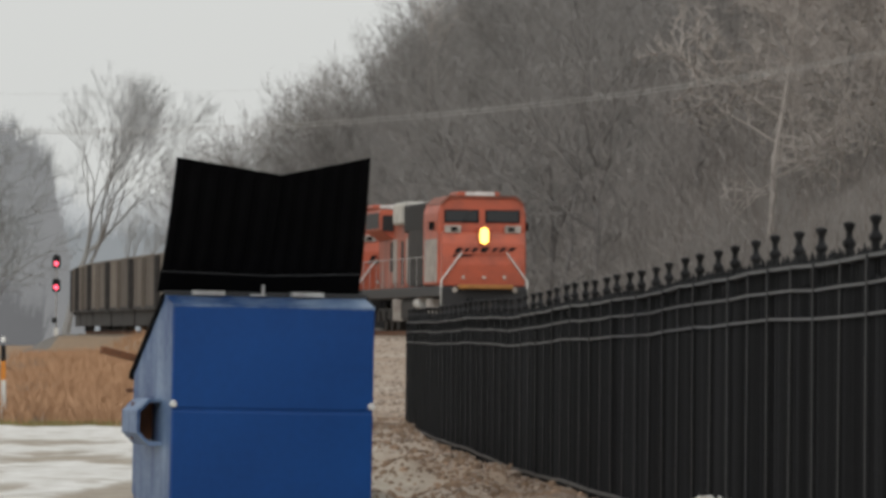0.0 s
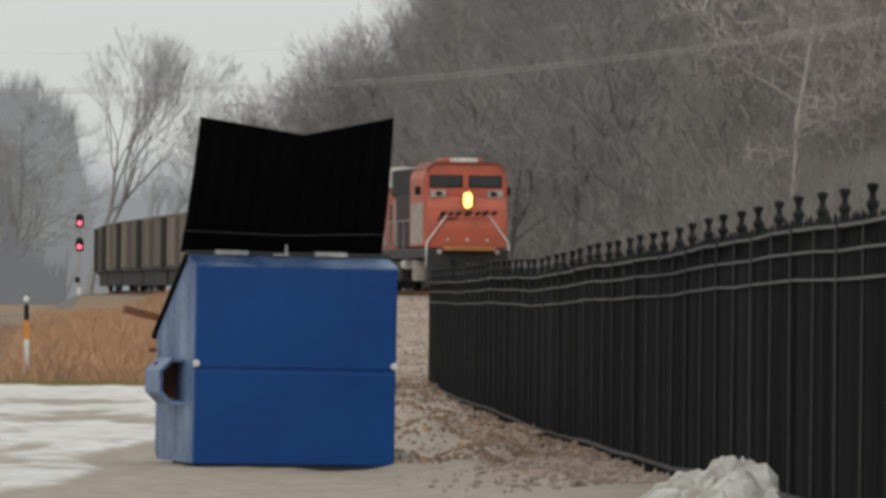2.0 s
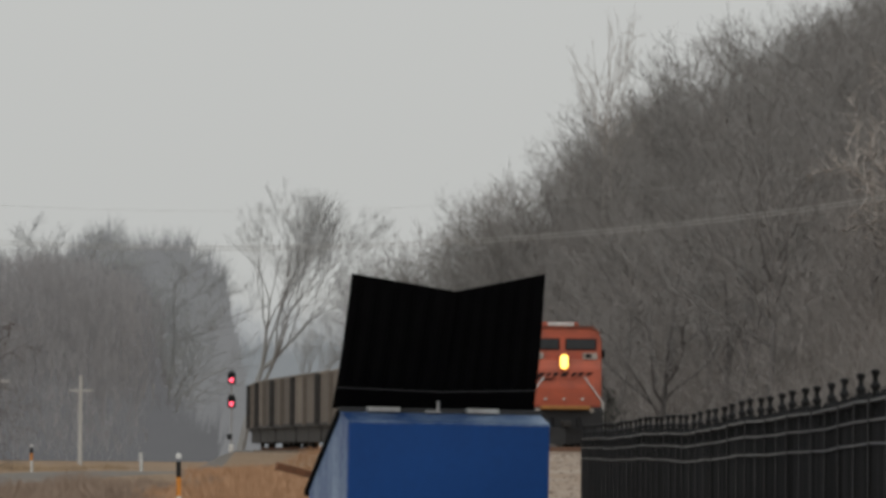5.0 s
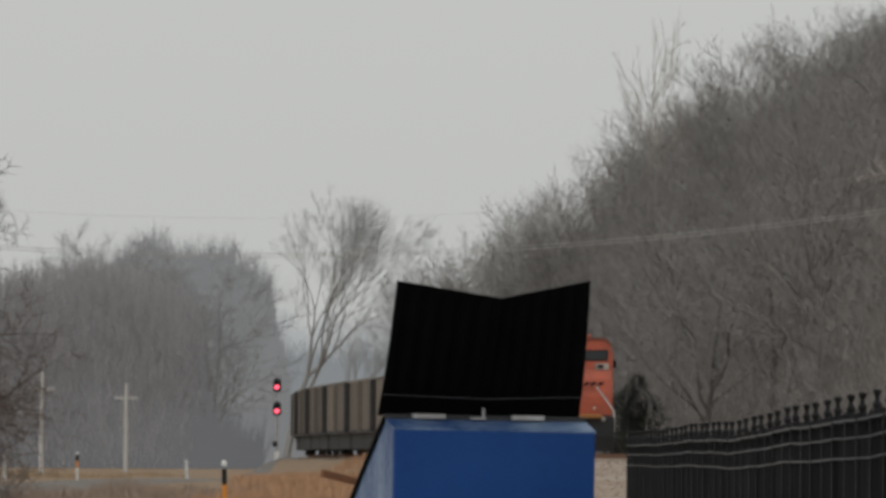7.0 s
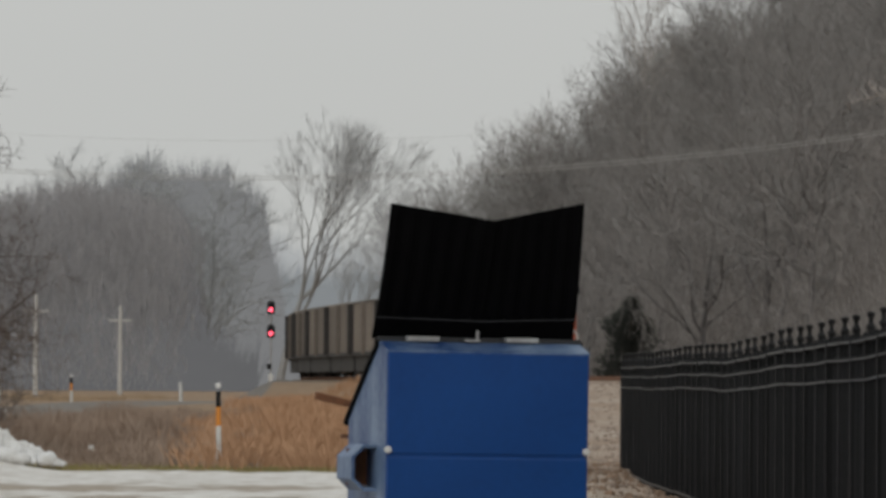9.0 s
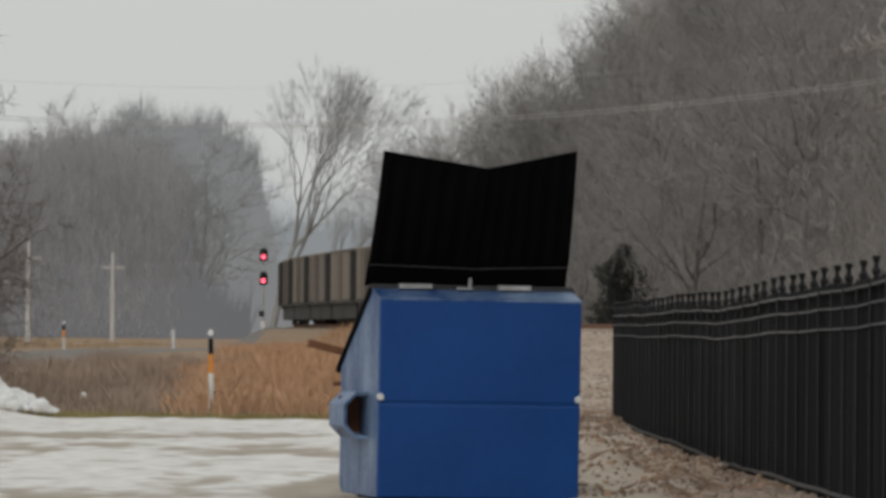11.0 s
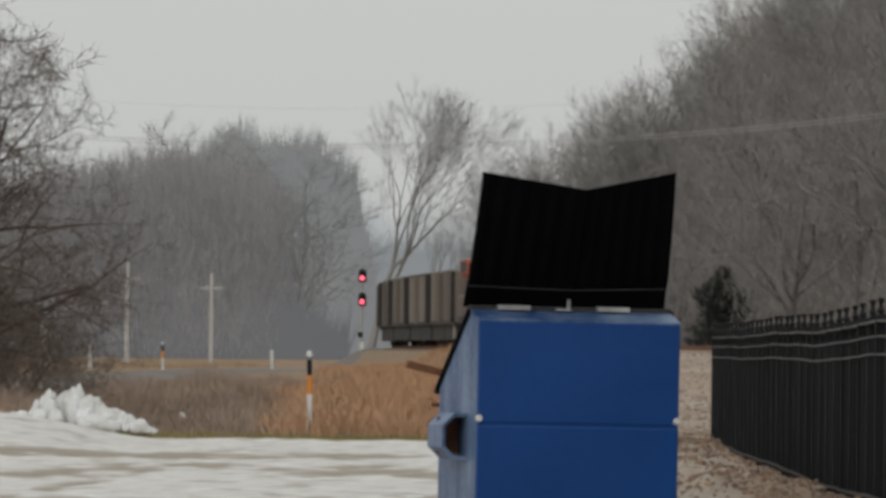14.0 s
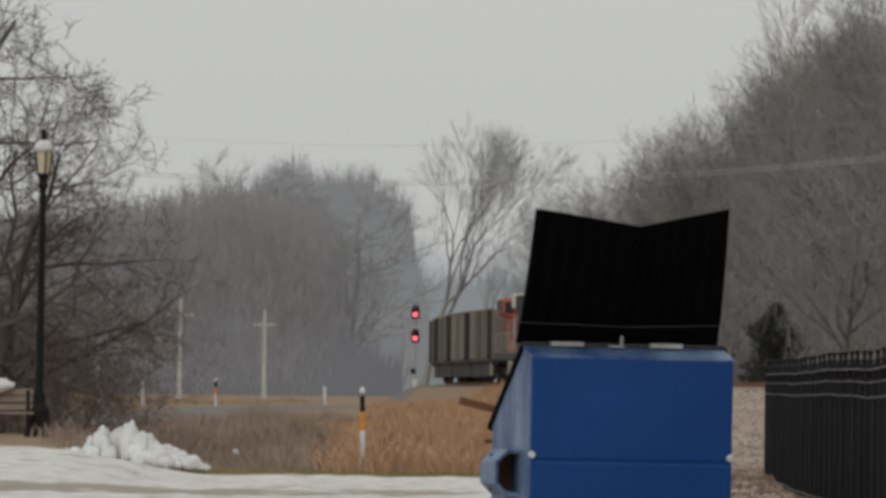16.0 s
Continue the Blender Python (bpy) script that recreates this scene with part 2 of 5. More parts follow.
# ---- the lie of the land ----
def ease(a, b, x):
    k = min(1.0, max(0.0, (x - a) / (b - a)))
    return k * k * (3 - 2 * k)


# the railway: (along y, x, slope), with the rails' height beside it
RAIL = [(120, 14.5, -0.12), (160, 9.2, -0.131), (215, 1.97, -0.131), (247.5, -2.52, -0.138), (332, -13.5, -0.135), (399, -21.12, -0.072), (440, -21.95, 0.03), (520, -14.5, 0.18), (640, 12.0, 0.25)]


def rail_x(y):
    y = min(max(y, RAIL[0][0]), RAIL[-1][0])
    for (a, xa, ma), (b, xb, mb) in zip(RAIL, RAIL[1:]):
        if y <= b:
            w, k = b - a, (y - a) / (b - a)
            return (2 * k**3 - 3 * k * k + 1) * xa + (k**3 - 2 * k * k + k) * w * ma + (3 * k * k - 2 * k**3) * xb + (k**3 - k * k) * w * mb


def rail_z(y):
    return 1.18 - 0.0037 * (min(max(y, 150), 460) - 215)


def fence_x(y):
    return 2.36 - 0.0401 * (y - 35.3)


def fence_z(y):
    return 0.25 - 0.0102 * (y - 35.3)


def fence_foot(y):
    """The fence itself climbs a little towards its far end."""
    return fence_z(y) + 0.0058 * max(0.0, y - 66.0) * ease(60, 76, y)


def snow_share(x, y):
    """Old snow lying in bands and tongues over the lot."""
    if y > 135 or y < 20:
        return 0.0
    n = noise.fractal((x * 0.33, y * 0.085, 11), 0.9, 2.1, 4) + 0.45 * noise.fractal((x * 1.3, y * 0.33, 5), 0.9, 2.1, 3)
    bias = 0.55 * ease(92, 97, y) - 0.35 * ease(82, 88, y) * (1 - ease(92, 97, y)) + 0.32 * ease(60, 65, y) * (1 - ease(82, 88, y)) - 0.05 * (1 - ease(60, 65, y)) - 0.35 * math.exp(-((y - 57.5) / 2.2) ** 2) + 0.20 * ease(-4, -7, x) * (1 - ease(58, 64, y))
    edge = 114.5 + 1.5 * noise.noise((x * 0.5, 2, 0)) + 0.6 * noise.noise((x * 2.5, 5, 0)) + 0.28 * max(0.0, -8 - x)
    lot = 1 - ease(edge - 0.5, edge + 0.5, y)
    right = ease(-1.9, -0.9, x + 0.012 * (y - 56) + 0.3 * noise.noise((x, y * 0.4, 1)))
    return ease(-0.20, 0.15, n + bias + 0.08 + 0.16 * noise.noise((x * 3.5, y * 0.9, 8)) - 1.2 * ease(-3.6, -2.7, x) * (1 - ease(60, 68, y))) * lot * (1 - right)


def land(x, y):
    """Height of the ground."""
    z = -0.05 + 0.02 * snow_share(x, y) - 0.36 * ease(68, 117, y) + 0.45 * ease(-0.092, -0.122, x / max(y, 1.0)) * ease(85, 116, y) * (1 - ease(128, 145, y)) - 1.1 * ease(250, 480, y)
    # raised verge under the lamp
    z += 0.10 * ease(-0.111, -0.119, x / max(y, 1.0)) * ease(116.5, 122, y) * (1 - ease(134, 150, y))
    # railway bank
    if y > 110:
        d = abs(x - rail_x(y))
        top = rail_z(y) - 0.30
        bank = 1 - ease(2.2, 2.2 + 2.6 * max(0.5, top - z), d)
        z += (top - z) * bank * ease(110, 150, y)
    # stony rise from the lot up to the railway, beside the fence's far end
    if x > -6 and y > 60:
        z += (0.92 - z) * ease(112, 205, y) * ease(-6, -3, x) * (1 - ease(230, 300, y))
    # the ground meets the fence, a little higher at its far end, lumpy with spoil in front of it
    f = x - fence_x(min(y, 104))
    if -5 < f and y < 150:
        near = ease(-2.6, -0.5, f) * (1 - ease(104, 128, y)) * (1 - ease(1.0, 4.0, f))
        z += (fence_z(min(y, 104)) + 0.34 * ease(82, 104, y) - z) * near
        lump = ease(-4.2, -1.0, f) * (1 - ease(0.0, 0.8, f)) * ease(48, 60, y) * (1 - ease(110, 130, y))
        z += lump * (0.17 * noise.noise((x * 1.3, y * 0.30, 3)) + 0.08 * noise.noise((x * 3.1, y * 0.7, 9)))
        z += 0.30 * math.exp(-((f + 1.35) / 0.85) ** 2) * ease(60.5, 65, y) * (1 - ease(78, 98, y)) * (1 + 0.5 * noise.noise((x * 1.7, y * 0.6, 6)))
    # wooded hill behind the railway
    foot = rail_x(y) + 7
    if y > 190 and x > foot:
        d = x - foot
        z += 0.70 * min(d, 60) * ease(0, 6, d) * (1 - 0.55 * ease(430, 620, y))
    calm = 1 - 0.75 * ease(95, 115, y) * ease(-6, -4, x)
    z += calm * (0.03 * noise.noise((x * 0.8, y * 0.3, 0)) + 0.015 * noise.noise((x * 3, y * 2, 7)))
    return z


def cover(x, y):
    """Shares of snow, stones and grass on the ground."""
    edge = 114.5 + 1.5 * noise.noise((x * 0.5, 2, 0)) + 0.28 * max(0.0, -8 - x)
    lot = 1 - ease(edge - 0.6, edge + 0.6, y)
    right = ease(-1.9, -0.9, x + 0.012 * (y - 56))
    snow = snow_share(x, y)
    stones = right * ease(-1.9, -0.9, x - fence_x(min(y, 104)) + 0.5 * noise.noise((x, y * 0.3, 4))) * ease(44, 50, y)
    stones = max(stones, right * ease(68, 78, y))
    if y > 150:
        stones = max(stones, 1 - ease(1.7, 2.6, abs(x - rail_x(y))))
    if x > -5 and y > 112:
        stones = max(stones, ease(-4.2, -3.2, x))
    grass = (1 - lot) * (1 - stones)
    if x > rail_x(y) + 5 and y > 190:
        grass = 0.0
    return snow, stones, grass


def build_ground():
    az = sorted({round(-9 + 0.055 * k, 4) for k in range(282)} | {float(a) for a in range(-180, 180, 6)})
    dist = [1.0, 6, 14, 24, 34]
    while dist[-1] < 4000:
        d = dist[-1]
        dist.append(d + (0.9 if d < 46 else max(0.45, d * 0.0065) if d < 520 else d * 0.2))
    verts, rows = [], []
    for d in dist:
        row = []
        for a in az:
            x, y = d * math.sin(radians(a)), d * math.cos(radians(a))
            row.append(len(verts))
            verts.append((x, y, land(x, y)))
        rows.append(row)
    faces = []
    n = len(az)
    for r0, r1 in zip(rows, rows[1:]):
        for k in range(n):
            j = (k + 1) % n
            faces.append((r0[k], r0[j], r1[j], r1[k]))
    faces.append(tuple(rows[0][::-1]))
    ground = raw("ground", verts, faces, M_GROUND, smooth=True)
    tint = ground.data.color_attributes.new("cover", "FLOAT_COLOR", "POINT")
    flat = np.ones((len(verts), 4))
    flat[:, :3] = [cover(x, y) for x, y, _ in verts]
    flat[:, 3] = [float(y > 190 and x > rail_x(y) + 5) for x, y, _ in verts]
    tint.data.foreach_set("color", flat.ravel())
    return tagged(ground, "wet dirt lot with old snow, gravel and dry grass", "ground", kind="structure")


def ground_material():
    m = bpy.data.materials.new("lot_and_field")
    m.use_nodes = True
    n, l = m.node_tree.nodes, m.node_tree.links
    b = n["Principled BSDF"]
    geo = n.new("ShaderNodeNewGeometry")
    att = n.new("ShaderNodeAttribute")
    att.attribute_name = "cover"
    sep = n.new("ShaderNodeSeparateColor")
    l.new(att.outputs["Color"], sep.inputs[0])

    def tex(scale, detail, stretch=(1, 1, 1)):
        mp, t = n.new("ShaderNodeMapping"), n.new("ShaderNodeTexNoise")
        mp.inputs["Scale"].default_value = stretch
        t.inputs["Scale"].default_value, t.inputs["Detail"].default_value = scale, detail
        l.new(geo.outputs["Position"], mp.inputs["Vector"])
        l.new(mp.outputs[0], t.inputs["Vector"])
        return t.outputs["Fac"]

    def span(v, lo, hi, a=0.0, c=1.0):
        r = n.new("ShaderNodeMapRange")
        for key, val in (("From Min", lo), ("From Max", hi), ("To Min", a), ("To Max", c)):
            r.inputs[key].default_value = val
        l.new(v, r.inputs["Value"])
        return r.outputs[0]

    def mix(fac, one, two):
        x = n.new("ShaderNodeMixRGB")
        for key, val in (("Fac", fac), ("Color1", one), ("Color2", two)):
            if isinstance(val, tuple):
                x.inputs[key].default_value = (*val, 1)
            else:
                l.new(val, x.inputs[key])
        return x.outputs[0]

    def times(p, q):
        x = n.new("ShaderNodeMath")
        x.operation = "MULTIPLY"
        l.new(p, x.inputs[0]), l.new(q, x.inputs[1])
        return x.outputs[0]

    grit, mid = tex(22, 4), tex(3.5, 5)
    patch, broad = tex(0.55, 6, (1, 0.45, 1)), tex(0.16, 3)
    mud = mix(span(mid, 0.3, 0.7), (0.25, 0.21, 0.165), (0.47, 0.41, 0.34))
    mud = mix(span(grit, 0.35, 0.7), mud, (0.38, 0.33, 0.27))
    stone = mix(span(grit, 0.35, 0.65), (0.32, 0.255, 0.20), (0.51, 0.425, 0.355))
    stone = mix(span(patch, 0.40, 0.60), stone, (0.33, 0.245, 0.18))
    grass = mix(span(mid, 0.3, 0.7), (0.21, 0.145, 0.09), (0.37, 0.25, 0.155))
    snow = mix(span(mid, 0.35, 0.7), (0.62, 0.60, 0.565), (0.90, 0.895, 0.885))
    base = mix(sep.outputs[1], mud, stone)
    base = mix(sep.outputs[2], base, grass)
    base = mix(att.outputs["Alpha"], base, mix(span(mid, 0.3, 0.7), (0.095, 0.084, 0.075), (0.18, 0.162, 0.148)))
    white = times(sep.outputs[0], span(tex(1.6, 6, (1, 0.5, 1)), 0.30, 0.46, 0.2, 0.92))
    base = mix(white, base, snow)
    l.new(base, b.inputs["Base Color"])
    b.inputs["Roughness"].default_value = 0.85
    bp = n.new("ShaderNodeBump")
    bp.inputs["Strength"].default_value, bp.inputs["Distance"].default_value = 0.5, 0.04
    l.new(grit, bp.inputs["Height"])
    l.new(bp.outputs[0], b.inputs["Normal"])
    return m


M_GROUND = ground_material()
build_ground()


def strip(name, label, category, xs, y0, y1, step, lift, width, material):
    """A sheet along y that follows the ground; xs gives its middle."""
    verts, faces = [], []
    k, across = 0, 6
    y = y0
    while y <= y1:
        for a in range(across + 1):
            x = xs(y) + width * (a / across - 0.5)
            verts.append((x, y, land(x, y) + lift - (0.1 if a in (0, across) else 0)))
        if k:
            i = k * (across + 1)
            faces += [(i - across - 1 + a, i - across + a, i + a + 1, i + a) for a in range(across)]
        k += 1
        y += step
    return tagged(raw(name, verts, faces, material, smooth=True), label, category, kind="structure")


strip("gravel_road", "grey gravel road along the field", "road", lambda y: -24.2 - 0.0136 * (y - 273), 150, 430, 3.0, 0.10, 5.8, M_GRAVEL)


# ---- the blue waste container ----
def waste_container():
    top = thing("waste_container", "blue steel slant-top waste container with black lids thrown open", "dumpster", pose(-2.31, 55.9, -0.018, 0, 0.6, 14))
    W, D = 1.865, 1.75
    # shell: rear wall, side walls, front, floor
    for z0, z1, name in ((0.0, 0.845, "lower_rear_panel"), (0.865, 1.80, "upper_rear_panel")):
        part(name, box(0.0, W, 0, 0.035, z0, z1, 0.017), M_BLUE, top, "smooth dark blue panel")
    part("rear_seam", box(0.005, W - 0.005, 0.012, 0.04, 0.83, 0.88), M_BLUE, top)
    side = [(0.03, 0.0), (0.03, 1.80), (0.40, 1.885), (D, 1.18), (D, 0.06), (D - 0.12, 0.0)]
    part("side_wall", prism(side, "x", 0.0, 0.03, bevel=0.006), M_BLUE_SIDE, top, "scuffed pale blue side wall")
    part("side_wall", prism(side, "x", W - 0.03, W, bevel=0.006), M_BLUE_SIDE, top)
    part("front_wall", box(0.03, W - 0.03, D - 0.03, D, 0.08, 1.18, 0.006), M_BLUE_SIDE, top)
    part("floor_pan", box(0.03, W - 0.03, 0.03, D - 0.03, 0.05, 0.08), M_UNDER, top)
    # ledge takes the paler side paint, so its sky light sits in the colour
    part("sloped_ledge", prism([(0.0, 1.80), (0.40, 1.885), (0.40, 1.86), (0.0, 1.775)], "x", 0.0, W), M_BLUE_SIDE, top, "pale ledge under the hinge, sky light put into its worn paint")
    part("hinge_bar", box(-0.01, W + 0.01, 0.38, 0.44, 1.875, 1.925, 0.01), M_LOCO_DARK, top, "dark hinge bar")
    part("side_rim", prism([(0.40, 1.90), (D + 0.10, 1.155), (D + 0.10, 1.105), (0.40, 1.845)], "x", -0.03, 0.035, bevel=0.006), M_LID, top, "black sloped rim")
    part("side_rim", prism([(0.40, 1.90), (D + 0.10, 1.155), (D + 0.10, 1.105), (0.40, 1.845)], "x", W - 0.035, W + 0.03, bevel=0.006), M_LID, top)
    for x0, x1 in ((0.24, 0.54), (0.78, 0.92), (1.16, 1.46)):
        part("hinge_plate", box(x0, x1, 0.30, 0.40, 1.885, 1.93 if x1 - x0 > 0.2 else 1.905, 0.008), M_STEEL, top, "grey steel hinge plate")
    part("hinge_pin", rod((0.90, 0.36, 1.89), (0.90, 0.35, 1.99), 0.014), M_STEEL, top)
    for x in (0.015, W - 0.02):
        part("marker_stud", rod((x, 0.0, 0.905), (x, -0.03, 0.905), 0.035, 0.025, 10), M_WHITE, top, "small white stud")
    # fork pocket
    for sign, x in ((-1, 0.0),):
        outer = [(0.0, 0.94), (0.12, 0.94), (0.23, 0.83), (0.23, 0.63), (0.12, 0.52), (0.0, 0.52)]
        inner = [(0.0, 0.91), (0.11, 0.91), (0.20, 0.82), (0.20, 0.64), (0.11, 0.55), (0.0, 0.55)]
        bm = bmesh.new()
        rings = [[bm.verts.new((x + sign * a, y, z)) for a, z in o] for o, y in ((inner, 0.44), (outer, 0.42), (outer, 1.12), (inner, 1.12))]
        for a, b in zip(rings, rings[1:]):
            for k in range(5):
                bm.faces.new((a[k], a[k + 1], b[k + 1], b[k]))
        for k in range(5):
            bm.faces.new((rings[3][k], rings[3][k + 1], rings[0][k + 1], rings[0][k]))
        bmesh.ops.recalc_face_normals(bm, faces=bm.faces)
        part("fork_pocket", bm, M_BLUE_SIDE, top, "pale blue six-sided fork pocket")
        # plate added across the open pocket, dark for the shade inside it
        part("pocket_shade_plate", box(x + sign * 0.002, x + sign * 0.195, 0.85, 0.87, 0.57, 0.90), M_RUST, top, "rust-brown plate standing in for shade inside the pocket")
    for x0, x1 in ((0.15, 0.3), (0.75, 0.9), (1.5, 1.7)):
        part("skid", box(x0, x1, 0.05, D - 0.1, -0.06, 0.05), M_UNDER, top)
    part("skid_edge", box(0.06, W - 0.06, 0.03, 0.06, -0.06, 0.05), M_UNDER, top)
    part("front_lip", box(-0.02, W + 0.02, D, D + 0.09, 1.10, 1.17, 0.01), M_LID, top)
    part("latch_arm", prism([(-0.30, 1.34), (-0.29, 1.41), (0.10, 1.32), (0.10, 1.25)], "y", D + 0.08, D + 0.16, bevel=0.01), M_RUST, top, "rusty brown arm")
    part("latch_arm", box(-0.06, 0.04, D + 0.02, D + 0.08, 0.98, 1.02, 0.008), M_RUST, top)
    # two thrown-open lids, ribbed and a little warped
    for outer_x, inner_x in ((-0.045, W / 2), (W - 0.035, W / 2)):
        foot = 0.50
        corners = [Vector((outer_x, foot, 1.90)), Vector((inner_x, foot, 1.90)),
                   Vector((inner_x + 0.02, -0.10, 2.975)), Vector((outer_x + 0.012, -0.20, 3.112))]
        if outer_x > 1:
            corners[3] = Vector((outer_x - 0.03, 0.02, 3.155))
            corners[2] = Vector((inner_x + 0.02, -0.06, 2.975))
        nu, nv = 48, 14
        normal = Vector((0, -1.0, -0.5)).normalized()
        bm = bmesh.new()
        grid = []
        for j in range(nv + 1):
            v = j / nv
            row = []
            for i in range(nu + 1):
                u = i / nu
                p = (corners[0].lerp(corners[1], u)).lerp(corners[3].lerp(corners[2], u), v)
                rib = 0.022 * max(-0.6, min(0.6, math.sin(u * 2 * math.pi * 6))) * ease(0.17, 0.22, v) * (1 - ease(0.90, 0.99, v))
                bow = 0.04 * math.sin(math.pi * v)
                row.append(p + normal * (rib + bow - (0.02 if v < 0.18 else 0)))
            grid.append(row)
        for off in (0.0, 0.018):
            layer = [[bm.verts.new(p - normal * off) for p in row] for row in grid]
            for a, b in zip(layer, layer[1:]):
                for k in range(nu):
                    bm.faces.new((a[k], a[k + 1], b[k + 1], b[k]))
        bm.verts.ensure_lookup_table()
        per = (nu + 1) * (nv + 1)
        rim = [j * (nu + 1) for j in range(nv + 1)] + [nv * (nu + 1) + i for i in range(1, nu + 1)] + [j * (nu + 1) + nu for j in range(nv - 1, -1, -1)] + list(range(nu - 1, 0, -1))
        for a, b in zip(rim, rim[1:] + rim[:1]):
            bm.faces.new((bm.verts[a], bm.verts[b], bm.verts[b + per], bm.verts[a + per]))
        bmesh.ops.recalc_face_normals(bm, faces=bm.faces)
        lid = part("lid", bm, M_LID, top, "black ribbed plastic lid thrown open", smooth=False)
        # paler line along the lid's fold
        part("fold_line", rod(corners[0].lerp(corners[3], 0.175) + normal * 0.03, corners[1].lerp(corners[2], 0.178) + normal * 0.035, 0.006, 0.006, 6), M_FOLD, lid)
    return top


waste_container()


# ---- the black fence ----
def picket_fence():
    y0, y1, pitch = 26.58, 101.84, 1.42
    top = thing("picket_fence", "black metal fence with finial posts and dark boards", "fence", pose(0, 0, 0))
    along = Vector((fence_x(y1) - fence_x(y0), y1 - y0, fence_foot(y1) - fence_foot(y0))).normalized()
    side = Vector((along.y, -along.x, 0)).normalized()

    def heave(k):
        return 0.010 * math.sin(k * 0.47 + 0.6) + 0.006 * math.sin(k * 1.3 + 1)

    shaft = bmesh.new()
    box(-0.055, 0.03, -0.035, 0.035, -0.15, 1.80, 0.006, shaft)
    shaft_ob = part("post", shaft, M_FENCE, top)
    cap = lathe([(0.022, 1.78), (0.026, 1.86), (0.036, 1.87), (0.040, 1.885), (0.036, 1.90), (0.024, 1.914), (0.019, 1.928), (0.019, 1.952), (0.025, 1.966), (0.034, 1.983), (0.035, 2.0), (0.014, 2.01)], 10)
    cap_ob = part("finial", cap, M_FENCE, shaft_ob)
    count = round((y1 - y0) / pitch)
    for k in range(count + 1):
        y = y1 - k * pitch
        m = pose(fence_x(y), y, fence_foot(y) + heave(k), 0.1 * math.sin(k * 2.3), 0.15 * math.sin(k * 3.1), 2.3)
        if k == 0:
            shaft_ob.matrix_basis = m
        else:
            copy_thing(shaft_ob, m)
    # rails dip and rise a little from post to post
    for drop, w, h, material in ((0.215, 0.03, 0.010, M_FENCE_TOP), (0.36, 0.033, 0.008, M_FENCE_TOP), (0.53, 0.033, 0.008, M_FENCE_TOP), (1.90, 0.035, 0.015, M_FENCE_TOP)):
        for k in range(count):
            ya, yb = y1 - k * pitch, y1 - (k + 1) * pitch
            bm = bmesh.new()
            ring = []
            for y, kk in ((ya, k), (yb, k + 1)):
                c = Vector((fence_x(y), y, fence_foot(y) + 2.0 - drop + heave(kk) + 0.004 * math.sin(kk * 2.9 + drop * 9)))
                ring.append([bm.verts.new(c + side * sx * (w + 0.02) + Vector((0, 0, sz * h))) for sx, sz in ((-1, -1), (-1, 1), (0.4, 1), (0.4, -1))])
            for q in range(4):
                bm.faces.new((ring[0][q], ring[0][(q + 1) % 4], ring[1][(q + 1) % 4], ring[1][q]))
            bm.faces.new(ring[0]), bm.faces.new(ring[1][::-1])
            bmesh.ops.recalc_face_normals(bm, faces=bm.faces)
            part("rail", bm, material, top)
    # pickets between the posts, and boards behind them
    rng = random.Random(4)
    verts, faces = [], []
    y = y0
    while y < y1:
        x, z = fence_x(y), fence_foot(y) + heave((y1 - y) / pitch)
        tip = 1.82 + rng.uniform(-0.025, 0.015)
        x += rng.uniform(-0.006, 0.006)
        i = len(verts)
        for zz in (0.05, tip):
            verts += [(x + dx, y + dy, z + zz) for dx, dy in ((-0.011, -0.011), (0.011, -0.011), (0.011, 0.011), (-0.011, 0.011))]
        verts.append((x, y, z + tip + 0.05))
        faces += [(i, i + 1, i + 5, i + 4), (i + 1, i + 2, i + 6, i + 5), (i + 2, i + 3, i + 7, i + 6), (i + 3, i, i + 4, i + 7)]
        faces += [(i + 4, i + 5, i + 8), (i + 5, i + 6, i + 8), (i + 6, i + 7, i + 8), (i + 7, i + 4, i + 8)]
        y += 0.122
    tagged(raw("picket_run", verts, faces, M_PICKET, top), kind="stuff")
    w = pitch / 6
    bm = box(-0.008, 0.008, -w / 2 + 0.006, w / 2 - 0.006, 0.06, 1.66)
    board = part("board", bm, M_BOARD, top)
    k = 0
    y = y1 - w / 2
    while y > y0:
        m = pose(fence_x(y) - 0.026, y, fence_foot(y) + rng.uniform(-0.015, 0.015), 0, 0, 2.3 + rng.uniform(-1.5, 1.5))
        if k == 0:
            board.matrix_basis = m
        else:
            ob = new("board", board.data)
            ob.parent, ob.matrix_basis = top, m
        k += 1
        y -= w
    return top


picket_fence()


# ---- the train ----
def truck(parent, y, wheels, gauge=0.72, r=0.5):
    t = part("truck", box(-1.05, 1.05, y - wheels * 0.85, y + wheels * 0.85, 0.42, 0.85, 0.05), M_UNDER, parent, "grimy black truck")
    for k in range(wheels):
        yy = y + (k - (wheels - 1) / 2) * 1.75
        for sx in (-1, 1):
            part("wheel", rod((sx * gauge, yy, r), (sx * (gauge + 0.13), yy, r), r, r, 16), M_UNDER, t)
        part("axle_box", box(-1.16, -1.0, yy - 0.2, yy + 0.2, 0.35, 0.75, 0.03), M_UNDER, t)
        part("axle_box", box(1.0, 1.16, yy - 0.2, yy + 0.2, 0.35, 0.75, 0.03), M_UNDER, t)
    return t


